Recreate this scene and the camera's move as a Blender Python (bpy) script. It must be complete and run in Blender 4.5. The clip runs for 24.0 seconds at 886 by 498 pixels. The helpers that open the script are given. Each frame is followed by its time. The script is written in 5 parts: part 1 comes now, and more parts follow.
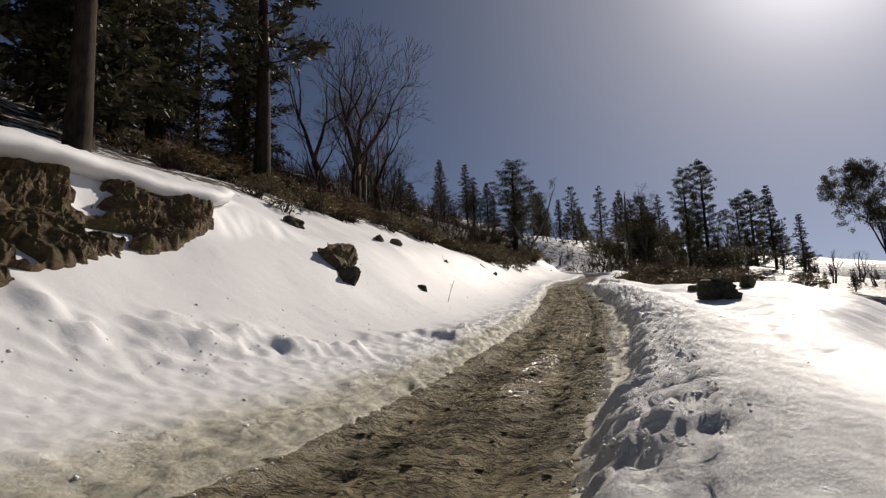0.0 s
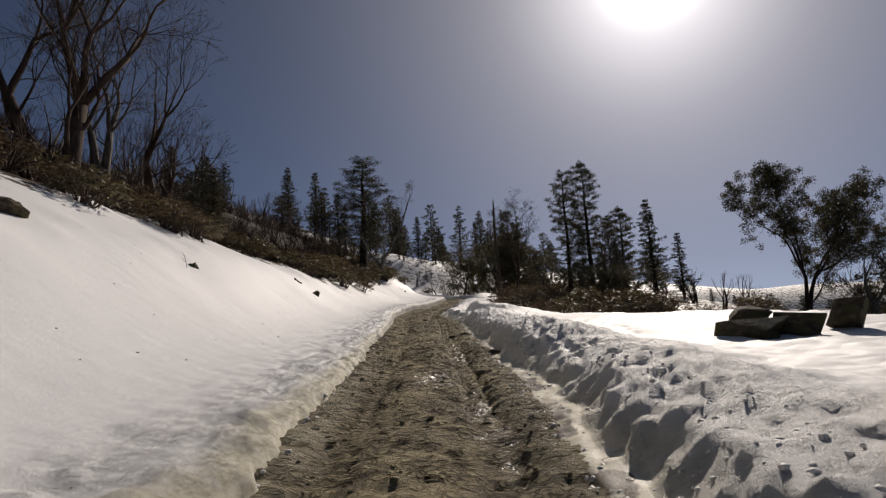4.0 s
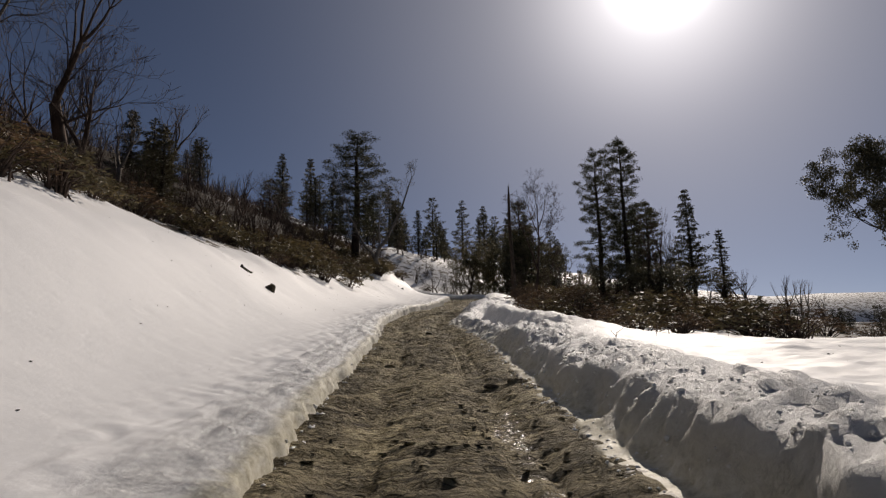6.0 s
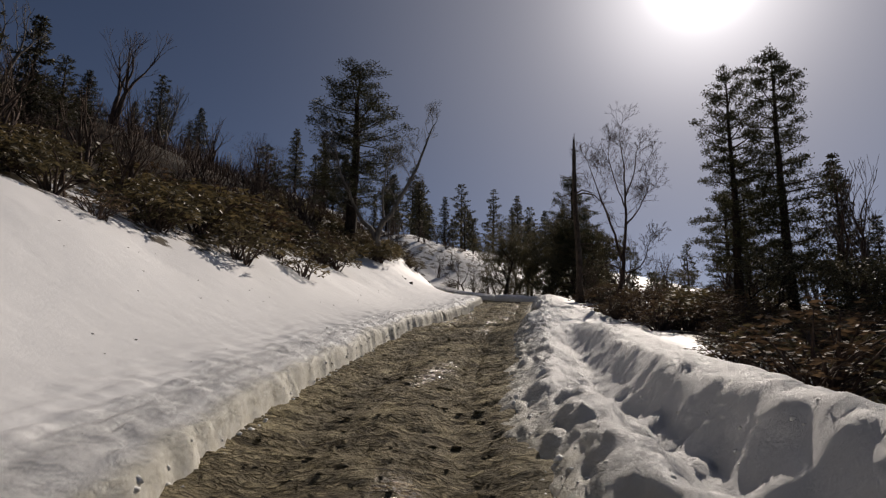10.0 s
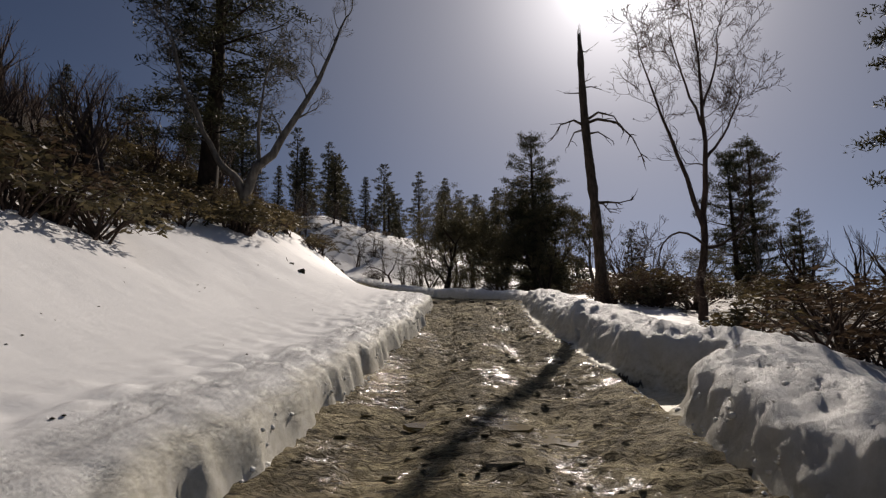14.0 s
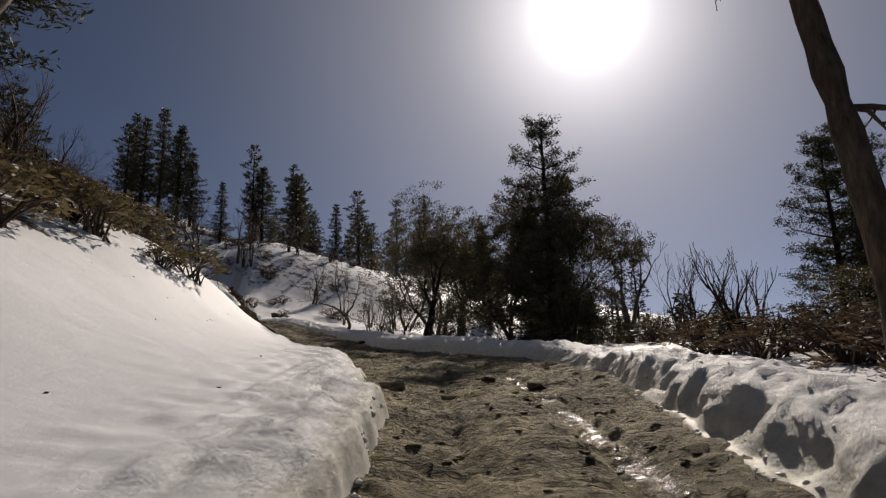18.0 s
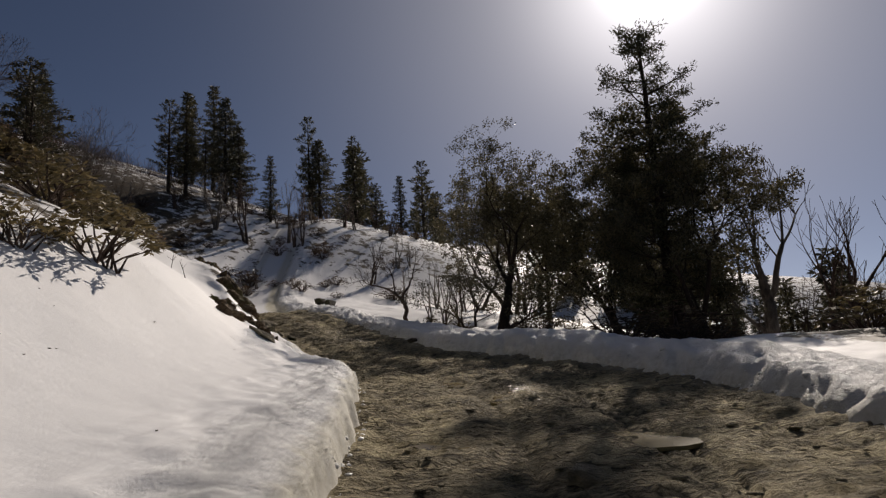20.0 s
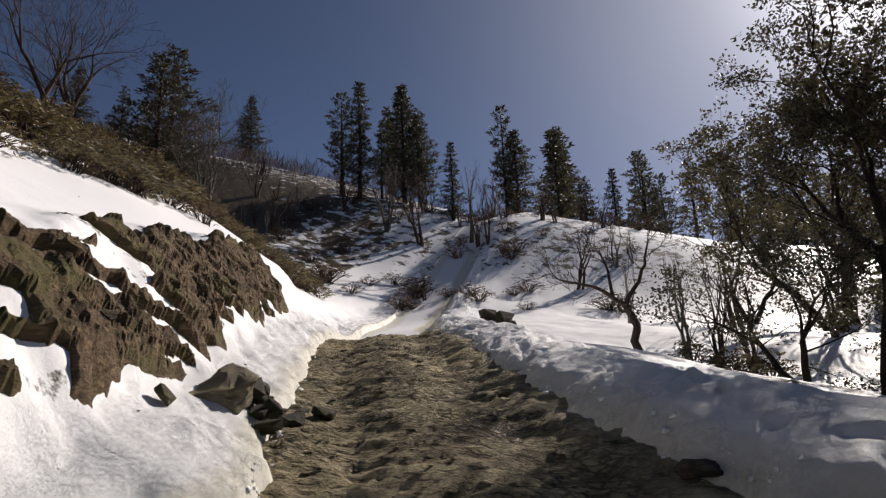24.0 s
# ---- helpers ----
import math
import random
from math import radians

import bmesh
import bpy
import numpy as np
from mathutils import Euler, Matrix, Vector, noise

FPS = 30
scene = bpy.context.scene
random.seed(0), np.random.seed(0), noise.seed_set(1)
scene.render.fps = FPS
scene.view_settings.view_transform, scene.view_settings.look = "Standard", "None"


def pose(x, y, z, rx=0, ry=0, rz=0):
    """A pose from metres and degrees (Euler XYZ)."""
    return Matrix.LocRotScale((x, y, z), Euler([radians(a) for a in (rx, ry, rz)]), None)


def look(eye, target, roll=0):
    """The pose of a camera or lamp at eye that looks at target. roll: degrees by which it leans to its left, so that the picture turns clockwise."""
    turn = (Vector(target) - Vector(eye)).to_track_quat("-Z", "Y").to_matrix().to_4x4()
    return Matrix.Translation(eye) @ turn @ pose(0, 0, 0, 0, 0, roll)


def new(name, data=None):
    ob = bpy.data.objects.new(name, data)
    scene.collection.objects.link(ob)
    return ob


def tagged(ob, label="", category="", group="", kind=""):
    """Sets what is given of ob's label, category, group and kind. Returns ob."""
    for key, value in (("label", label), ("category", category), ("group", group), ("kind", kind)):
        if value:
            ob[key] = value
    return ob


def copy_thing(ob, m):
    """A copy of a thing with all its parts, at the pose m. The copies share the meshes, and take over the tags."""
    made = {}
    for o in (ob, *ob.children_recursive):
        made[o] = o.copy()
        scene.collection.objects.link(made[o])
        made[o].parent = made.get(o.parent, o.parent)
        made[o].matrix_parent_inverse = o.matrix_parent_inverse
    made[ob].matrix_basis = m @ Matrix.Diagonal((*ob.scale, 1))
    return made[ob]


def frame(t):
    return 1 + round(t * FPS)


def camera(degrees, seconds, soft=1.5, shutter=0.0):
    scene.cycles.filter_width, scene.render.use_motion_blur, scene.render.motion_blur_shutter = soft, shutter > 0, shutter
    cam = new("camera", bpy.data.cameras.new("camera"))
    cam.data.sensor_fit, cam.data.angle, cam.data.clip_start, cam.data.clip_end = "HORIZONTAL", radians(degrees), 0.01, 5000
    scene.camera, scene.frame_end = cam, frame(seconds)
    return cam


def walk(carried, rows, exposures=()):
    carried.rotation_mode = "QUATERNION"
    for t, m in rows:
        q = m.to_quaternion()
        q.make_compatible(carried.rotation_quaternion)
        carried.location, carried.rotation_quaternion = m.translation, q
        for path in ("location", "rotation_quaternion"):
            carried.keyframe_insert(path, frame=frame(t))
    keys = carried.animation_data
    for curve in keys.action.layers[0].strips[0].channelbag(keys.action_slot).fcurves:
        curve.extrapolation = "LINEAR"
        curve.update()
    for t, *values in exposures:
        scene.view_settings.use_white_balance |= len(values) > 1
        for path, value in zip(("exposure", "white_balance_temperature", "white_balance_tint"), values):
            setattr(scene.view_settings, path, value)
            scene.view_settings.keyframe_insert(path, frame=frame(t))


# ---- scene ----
cam = camera(70.98, 24.0, soft=1.3)

ROWS = [
    (0.0, (1.014, -22.813, -5.402), 15.81, 10.09, -2.57),
    (0.5, (0.450, -21.127, -5.259), 12.54, 8.70, -4.69),
    (1.0, (0.149, -19.261, -5.095), 6.76, 7.09, -10.45),
    (1.5, (-0.183, -17.352, -4.916), 0.96, 7.76, -2.60),
    (2.0, (-0.136, -15.268, -4.676), -1.11, 7.92, -7.68),
    (2.5, (-0.091, -13.390, -4.430), -4.44, 7.79, -3.17),
    (3.0, (-0.170, -11.173, -4.146), -0.86, 10.52, 2.20),
    (3.5, (-0.137, -9.047, -3.856), 1.32, 11.91, -2.81),
    (5.5, (-0.973, 0.568, -2.449), 4.71, 8.95, -3.11),
    (6.0, (-1.198, 3.007, -2.162), 2.58, 11.30, -1.92),
    (6.5, (-1.320, 5.427, -1.923), 1.65, 10.11, -1.86),
    (7.0, (-1.333, 7.941, -1.624), 0.73, 9.34, -3.91),
    (7.5, (-1.440, 10.379, -1.329), 1.14, 10.46, 0.03),
    (8.0, (-1.554, 12.628, -1.022), 3.03, 10.74, 1.66),
    (8.5, (-1.713, 14.963, -0.611), 5.30, 11.83, -2.92),
    (9.0, (-1.888, 17.108, -0.296), 5.07, 11.62, -2.15),
    (9.5, (-2.010, 19.245, 0.013), 5.07, 12.42, -2.50),
    (10.0, (-2.250, 21.297, 0.308), 5.19, 10.96, 0.63),
    (10.5, (-2.498, 23.209, 0.574), 7.62, 9.91, 0.84),
    (12.5, (-3.551, 31.215, 1.591), 3.85, 10.97, -3.37),
    (13.0, (-3.617, 33.359, 1.866), 0.11, 13.47, -1.62),
    (13.5, (-3.634, 35.548, 2.130), -0.97, 10.80, -2.36),
    (14.0, (-3.682, 37.561, 2.435), -2.19, 10.12, -0.91),
    (14.5, (-3.680, 39.373, 2.702), -0.56, 11.10, -0.31),
    (15.0, (-3.757, 41.284, 3.028), 1.95, 8.37, -2.89),
    (15.5, (-3.776, 43.102, 3.319), -0.56, 11.22, -4.35),
    (16.0, (-3.718, 44.875, 3.494), -7.38, 11.12, -4.71),
    (16.5, (-3.519, 46.588, 3.650), -10.90, 11.27, -1.76),
    (17.0, (-3.296, 48.443, 3.830), -8.13, 11.77, 0.49),
    (17.5, (-3.135, 50.221, 4.106), -5.27, 14.06, -1.62),
    (19.5, (-2.920, 57.489, 5.501), -1.45, 10.39, -1.29),
    (20.0, (-2.773, 59.612, 5.775), 2.71, 11.26, -3.88),
    (20.5, (-2.946, 61.671, 6.067), 6.45, 10.76, -2.06),
    (21.0, (-3.105, 63.696, 6.280), 7.55, 10.45, -4.25),
    (21.5, (-3.334, 65.442, 6.403), 9.09, 11.24, -2.64),
    (22.0, (-3.621, 67.183, 6.587), 14.69, 11.49, -1.02),
    (22.5, (-3.855, 68.679, 6.757), 18.48, 8.43, -2.44),
    (23.0, (-4.005, 70.083, 6.957), 20.89, 11.72, -4.57),
    (23.5, (-4.231, 71.466, 7.095), 21.72, 12.11, -4.80),
    (24.0, (-4.474, 72.839, 7.238), 22.66, 13.72, -2.56),
]


def aim(eye, yaw, pitch, roll):
    a, b = radians(yaw), radians(pitch)
    way = Vector((-math.sin(a) * math.cos(b), math.cos(a) * math.cos(b), math.sin(b)))
    return look(eye, Vector(eye) + way, roll)


walk(cam, [(t, aim(eye, yaw, pitch, roll)) for t, eye, yaw, pitch, roll in ROWS],
     [(0.0, 0.21, 6950, 14), (1.0, 0.21, 6950, 14), (2.0, 0.15, 7000, 15), (3.0, 0.02, 7050, 15), (5.5, 0.0, 7050, 15), (10.0, 0.0, 7050, 15), (14.0, 0.08, 7050, 15), (17.0, 0.05, 7050, 15), (19.5, 0.08, 7050, 15), (21.0, 0.15, 7050, 15), (23.0, 0.45, 6850, 15), (24.0, 0.64, 6700, 15)])

# ---- world, sun, exposure ----
SUN_ELEV, SUN_AZ = 33.0, 19.5          # degrees; azimuth clockwise from +y
sun_dir = Vector((math.sin(radians(SUN_AZ)) * math.cos(radians(SUN_ELEV)),
                  math.cos(radians(SUN_AZ)) * math.cos(radians(SUN_ELEV)), math.sin(radians(SUN_ELEV))))
world = bpy.data.worlds.new("sky")
scene.world = world
world.use_nodes = True
wn = world.node_tree.nodes
sky = wn.new("ShaderNodeTexSky")
sky.sky_type = "NISHITA"
sky.sun_disc = False
sky.sun_elevation, sky.sun_rotation = radians(SUN_ELEV), radians(SUN_AZ)
sky.altitude, sky.air_density, sky.dust_density, sky.ozone_density = 3000, 0.55, 2.6, 1.2
world.node_tree.links.new(sky.outputs[0], wn["Background"].inputs[0])
wn["Background"].inputs[1].default_value = 0.047
# the bright aureole that thin haze spreads round the sun
wl = world.node_tree.links
coord, dot = wn.new("ShaderNodeTexCoord"), wn.new("ShaderNodeVectorMath")
dot.operation = "DOT_PRODUCT"
dot.inputs[1].default_value = sun_dir
wl.new(coord.outputs["Generated"], dot.inputs[0])
total = None
for power, amount in ((1100.0, 5.0), (110.0, 0.75), (13.0, 0.20)):
    p, a = wn.new("ShaderNodeMath"), wn.new("ShaderNodeMath")
    p.operation, a.operation = "POWER", "MULTIPLY_ADD"
    c = wn.new("ShaderNodeMath")
    c.operation = "MAXIMUM"
    wl.new(dot.outputs["Value"], c.inputs[0])
    c.inputs[1].default_value = 0.0
    wl.new(c.outputs[0], p.inputs[0])
    p.inputs[1].default_value = power
    wl.new(p.outputs[0], a.inputs[0])
    a.inputs[1].default_value, a.inputs[2].default_value = amount, 0.0
    if total:
        wl.new(total, a.inputs[2])
    total = a.outputs[0]
haze, both = wn.new("ShaderNodeBackground"), wn.new("ShaderNodeAddShader")
haze.inputs[0].default_value = (0.93, 0.96, 1.0, 1)
wl.new(total, haze.inputs[1])
wl.new(wn["Background"].outputs[0], both.inputs[0])
wl.new(haze.outputs[0], both.inputs[1])
wl.new(both.outputs[0], wn["World Output"].inputs[0])
sun = new("sun", bpy.data.lights.new("sun", "SUN"))
sun.data.energy, sun.data.angle, sun.data.color = 3.25, radians(0.53), (1.0, 0.95, 0.87)
sun.matrix_world = look(sun_dir * 100, (0, 0, 0))
scene.view_settings.exposure = 0.0


# ---- materials ----
def nodes_of(name, rough=0.7, spec=0.3):
    m = bpy.data.materials.new(name)
    m.use_nodes = True
    nt = m.node_tree
    b = nt.nodes["Principled BSDF"]
    b.inputs["Roughness"].default_value = rough
    b.inputs["Specular IOR Level"].default_value = spec
    return m, nt, b


def add(nt, kind, **props):
    n = nt.nodes.new(kind)
    for k, v in props.items():
        setattr(n, k, v)
    return n


def ramp(nt, fac, stops):
    r = nt.nodes.new("ShaderNodeValToRGB")
    el = r.color_ramp.elements
    while len(el) < len(stops):
        el.new(0.5)
    for e, (p, c) in zip(el, stops):
        e.position, e.color = p, (*c, 1)
    nt.links.new(fac, r.inputs[0])
    return r.outputs[0]


def noise_tex(nt, scale, detail=4, rough=0.55, coord="Object", stretch=None, dist=0.0):
    tc = nt.nodes.new("ShaderNodeTexCoord")
    out = tc.outputs[coord]
    if stretch:
        mp = nt.nodes.new("ShaderNodeMapping")
        mp.inputs["Scale"].default_value = stretch
        nt.links.new(out, mp.inputs[0])
        out = mp.outputs[0]
    n = nt.nodes.new("ShaderNodeTexNoise")
    n.inputs["Scale"].default_value = scale
    n.inputs["Detail"].default_value = detail
    n.inputs["Roughness"].default_value = rough
    n.inputs["Distortion"].default_value = dist
    nt.links.new(out, n.inputs["Vector"])
    return n.outputs["Fac"]


def mix(nt, fac, a, b, blend="MIX"):
    m = nt.nodes.new("ShaderNodeMix")
    m.data_type, m.blend_type = "RGBA", blend
    for sock, v in ((m.inputs[0], fac), (m.inputs[6], a), (m.inputs[7], b)):
        if hasattr(v, "is_output"):
            nt.links.new(v, sock)
        else:
            sock.default_value = v if isinstance(v, float) else (*v, 1)
    return m.outputs[2]


def maths(nt, op, a, b=None, clamp=False):
    m = nt.nodes.new("ShaderNodeMath")
    m.operation, m.use_clamp = op, clamp
    for sock, v in ((m.inputs[0], a), (m.inputs[1], b)):
        if v is None:
            continue
        if hasattr(v, "is_output"):
            nt.links.new(v, sock)
        else:
            sock.default_value = v
    return m.outputs[0]


def bump(nt, b, height, strength=0.4, distance=0.02, under=None):
    n = nt.nodes.new("ShaderNodeBump")
    n.inputs["Strength"].default_value, n.inputs["Distance"].default_value = strength, distance
    nt.links.new(height, n.inputs["Height"])
    if under:
        nt.links.new(under, n.inputs["Normal"])
    nt.links.new(n.outputs[0], b.inputs["Normal"])
    return n.outputs[0]


def attribute(nt, name):
    a = nt.nodes.new("ShaderNodeAttribute")
    a.attribute_name = name
    return a.outputs["Fac"]


def make_ground():
    m, nt, b = nodes_of("snow_and_earth", 0.6, 0.25)
    base = mix(nt, noise_tex(nt, 0.6, 5), (0.77, 0.77, 0.775), (0.85, 0.845, 0.845))
    grime = ramp(nt, noise_tex(nt, 9.0, 6, 0.7), [(0.3, (0.34, 0.30, 0.20)), (0.48, (0.57, 0.53, 0.40)), (0.72, (0.76, 0.73, 0.64))])
    dirt = attribute(nt, "dirt")
    dn = maths(nt, "MULTIPLY", dirt, maths(nt, "ADD", noise_tex(nt, 5.0, 6, 0.75), 0.55), True)
    col = mix(nt, dn, base, grime)
    specks = ramp(nt, noise_tex(nt, 17, 6, 0.75), [(0.69, (0, 0, 0)), (0.74, (1, 1, 1))])
    col = mix(nt, maths(nt, "MULTIPLY", specks, 0.35), col, (0.25, 0.22, 0.17))
    soil = ramp(nt, noise_tex(nt, 1.7, 8, 0.7), [(0.3, (0.022, 0.016, 0.010)), (0.55, (0.070, 0.051, 0.028)), (0.75, (0.13, 0.10, 0.05))])
    earth = maths(nt, "ADD", attribute(nt, "earth"), maths(nt, "MULTIPLY", maths(nt, "SUBTRACT", noise_tex(nt, 1.1, 6, 0.7), 0.5), 1.6))
    em = ramp(nt, earth, [(0.46, (0, 0, 0)), (0.54, (1, 1, 1))])
    col = mix(nt, em, col, soil)
    nt.links.new(col, b.inputs["Base Color"])
    b.inputs["Subsurface Weight"].default_value = 0.0
    n1 = bump(nt, b, noise_tex(nt, 2.6, 5, 0.5), 0.22, 0.06)
    lumps = maths(nt, "MULTIPLY", noise_tex(nt, 9.5, 8, 0.78, dist=0.4), attribute(nt, "crumb"))
    n2 = bump(nt, b, lumps, 0.9, 0.075, n1)
    bump(nt, b, noise_tex(nt, 21.0, 6, 0.75), 0.24, 0.03, n2)
    return m


def make_mud():
    m, nt, b = nodes_of("wet_mud", 0.7, 0.22)
    n = noise_tex(nt, 2.3, 8, 0.7)
    fine = noise_tex(nt, 26, 6, 0.75, stretch=(0.6, 1.3, 1))
    broad = noise_tex(nt, 0.7, 4, 0.6, stretch=(1.6, 0.5, 1))
    c1 = ramp(nt, n, [(0.3, (0.18, 0.158, 0.106)), (0.5, (0.34, 0.304, 0.210)), (0.72, (0.53, 0.485, 0.35))])
    c2 = ramp(nt, fine, [(0.34, (0.45, 0.43, 0.40)), (0.5, (0.95, 0.93, 0.90)), (0.70, (1.35, 1.3, 1.2))])
    c3 = ramp(nt, broad, [(0.35, (0.72, 0.70, 0.68)), (0.65, (1.28, 1.24, 1.12))])
    col = mix(nt, 1.0, mix(nt, 1.0, c1, c2, "MULTIPLY"), c3, "MULTIPLY")
    # clods and flat stones pressed into the mud
    tc = nt.nodes.new("ShaderNodeTexCoord")
    mp = nt.nodes.new("ShaderNodeMapping")
    mp.inputs["Scale"].default_value = (0.75, 1.7, 1)
    warp = nt.nodes.new("ShaderNodeVectorMath")
    warp.operation = "MULTIPLY_ADD"
    wn2 = nt.nodes.new("ShaderNodeTexNoise")
    wn2.inputs["Scale"].default_value, wn2.inputs["Detail"].default_value = 3.5, 4
    nt.links.new(tc.outputs["Object"], mp.inputs[0])
    nt.links.new(wn2.outputs["Color"], warp.inputs[0])
    warp.inputs[1].default_value = (0.35, 0.35, 0.35)
    nt.links.new(mp.outputs[0], warp.inputs[2])
    cell = []
    for scale in (4.2, 9.5):
        v = nt.nodes.new("ShaderNodeTexVoronoi")
        v.feature = "DISTANCE_TO_EDGE"
        v.inputs["Scale"].default_value = scale
        nt.links.new(warp.outputs[0], v.inputs["Vector"])
        cell.append(ramp(nt, v.outputs["Distance"], [(0.0, (0, 0, 0)), (0.14, (1, 1, 1))]))
    where = ramp(nt, noise_tex(nt, 1.1, 5, 0.7), [(0.42, (0, 0, 0)), (0.56, (1, 1, 1))])
    clods = mix(nt, where, mix(nt, 0.7, cell[0], (1, 1, 1)), mix(nt, 1.0, cell[0], cell[1], "MULTIPLY"))
    col = mix(nt, 1.0, col, mix(nt, clods, (0.42, 0.40, 0.38), (1.08, 1.07, 1.05)), "MULTIPLY")
    # short cracks across the track
    cracks = ramp(nt, noise_tex(nt, 3.6, 3, 0.6, stretch=(0.8, 3.2, 1), dist=0.1), [(0.36, (0, 0, 0)), (0.41, (1, 1, 1))])
    col = mix(nt, cracks, mix(nt, 1.0, col, (0.30, 0.28, 0.26), "MULTIPLY"), col)
    col = mix(nt, attribute(nt, "slush"), col, (0.50, 0.45, 0.33))
    # wet films of ochre mud
    spots = maths(nt, "ADD", attribute(nt, "wet"), maths(nt, "MULTIPLY", maths(nt, "SUBTRACT", noise_tex(nt, 15.0, 6, 0.8, stretch=(0.8, 1.5, 1)), 0.5), 2.3))
    film = ramp(nt, spots, [(0.62, (0, 0, 0)), (0.74, (1, 1, 1))])
    col = mix(nt, maths(nt, "MULTIPLY", film, 0.75), col, mix(nt, 1.0, col, (0.92, 0.74, 0.45), "MULTIPLY"))
    nt.links.new(col, b.inputs["Base Color"])
    nt.links.new(mix(nt, film, (0.85, 0.85, 0.85), (0.21, 0.21, 0.21)), b.inputs["Roughness"])
    nt.links.new(mix(nt, film, (0.2, 0.2, 0.2), (0.5, 0.5, 0.5)), b.inputs["Specular IOR Level"])
    n1 = bump(nt, b, noise_tex(nt, 7, 6, 0.65, stretch=(0.6, 1.7, 1)), 0.7, 0.07)
    n2 = bump(nt, b, mix(nt, 1.0, mix(nt, 0.5, clods, (1, 1, 1)), cracks, "MULTIPLY"), 1.0, 0.07, n1)
    bump(nt, b, noise_tex(nt, 40, 5, 0.8), 0.9, 0.035, n2)
    return m


def make_bark(name, dark, light, scale=9):
    m, nt, b = nodes_of(name, 0.9, 0.15)
    n = noise_tex(nt, scale, 8, 0.7, stretch=(1, 1, 0.22))
    col = ramp(nt, n, [(0.32, dark), (0.7, light)])
    blot = ramp(nt, noise_tex(nt, 1.3, 4), [(0.4, (0.7, 0.7, 0.7)), (0.65, (1.15, 1.12, 1.08))])
    nt.links.new(mix(nt, 1.0, col, blot, "MULTIPLY"), b.inputs["Base Color"])
    bump(nt, b, n, 0.8, 0.04)
    return m


def make_leaf(name, dark, light, rough=0.55, spec=0.3, through_light=0.25):
    m, nt, b = nodes_of(name, rough, spec)
    g = nt.nodes.new("ShaderNodeNewGeometry")
    isl = ramp(nt, g.outputs["Random Per Island"], [(0.0, dark), (1.0, light)])
    oi = nt.nodes.new("ShaderNodeObjectInfo")
    tint = ramp(nt, oi.outputs["Random"], [(0.0, (0.78, 0.82, 0.85)), (1.0, (1.18, 1.12, 1.0))])
    col = mix(nt, 1.0, isl, tint, "MULTIPLY")
    nt.links.new(col, b.inputs["Base Color"])
    if through_light:
        tr = nt.nodes.new("ShaderNodeBsdfTranslucent")
        nt.links.new(col, tr.inputs[0])
        mx = nt.nodes.new("ShaderNodeMixShader")
        mx.inputs[0].default_value = through_light
        nt.links.new(b.outputs[0], mx.inputs[1])
        nt.links.new(tr.outputs[0], mx.inputs[2])
        nt.links.new(mx.outputs[0], nt.nodes["Material Output"].inputs[0])
    return m


def make_rock(name, dark, light, moss):
    m, nt, b = nodes_of(name, 0.85, 0.25)
    n = noise_tex(nt, 5.5, 9, 0.75, stretch=(1, 1, 2.4), dist=0.5)
    col = ramp(nt, n, [(0.34, dark), (0.52, tuple((u + v) / 2.6 for u, v in zip(dark, light))), (0.68, light)])
    mk = ramp(nt, noise_tex(nt, 1.6, 6, 0.7), [(0.5, (0, 0, 0)), (0.62, (1, 1, 1))])
    col = mix(nt, maths(nt, "MULTIPLY", mk, 0.8), col, moss)
    nt.links.new(col, b.inputs["Base Color"])
    n1 = bump(nt, b, n, 1.0, 0.10)
    bump(nt, b, noise_tex(nt, 25, 6, 0.7), 0.4, 0.015, n1)
    return m


def make_water():
    m, nt, b = nodes_of("muddy_water", 0.16, 0.3)
    nt.links.new(ramp(nt, noise_tex(nt, 2.0, 4), [(0.3, (0.16, 0.12, 0.05)), (0.7, (0.25, 0.19, 0.08))]), b.inputs["Base Color"])
    bump(nt, b, noise_tex(nt, 12, 3), 0.06, 0.01)
    return m


SNOW = make_ground()
MUD = make_mud()
WATER = make_water()
BARK_DARK = make_bark("conifer_bark", (0.022, 0.016, 0.012), (0.075, 0.055, 0.042))
BARK_GREY = make_bark("grey_bark", (0.06, 0.05, 0.042), (0.20, 0.175, 0.15))
BARK_PALE = make_bark("pale_bark", (0.09, 0.075, 0.06), (0.34, 0.30, 0.25), 7)
BARK_SNAG = make_bark("weathered_wood", (0.05, 0.038, 0.028), (0.17, 0.13, 0.10), 12)
BARK_TWIG = make_bark("twig_bark", (0.05, 0.035, 0.028), (0.14, 0.10, 0.08))
BRUSH_TWIG = make_bark("brushwood", (0.075, 0.045, 0.032), (0.19, 0.125, 0.095), 3)
NEEDLES = make_leaf("fir_needles", (0.035, 0.035, 0.022), (0.108, 0.098, 0.058), 0.6, 0.25, 0.22)
PINE_NEEDLES = make_leaf("pine_needles", (0.033, 0.035, 0.019), (0.104, 0.098, 0.050), 0.6, 0.25, 0.22)
OAK_LEAF = make_leaf("evergreen_oak_leaves", (0.040, 0.038, 0.020), (0.150, 0.128, 0.070), 0.5, 0.35, 0.3)
RHODO_LEAF = make_leaf("rhododendron_leaves", (0.058, 0.049, 0.026), (0.195, 0.152, 0.080), 0.55, 0.28, 0.3)
DRY_LEAF = make_leaf("dry_brush", (0.062, 0.040, 0.026), (0.17, 0.115, 0.072), 0.7, 0.2, 0.22)
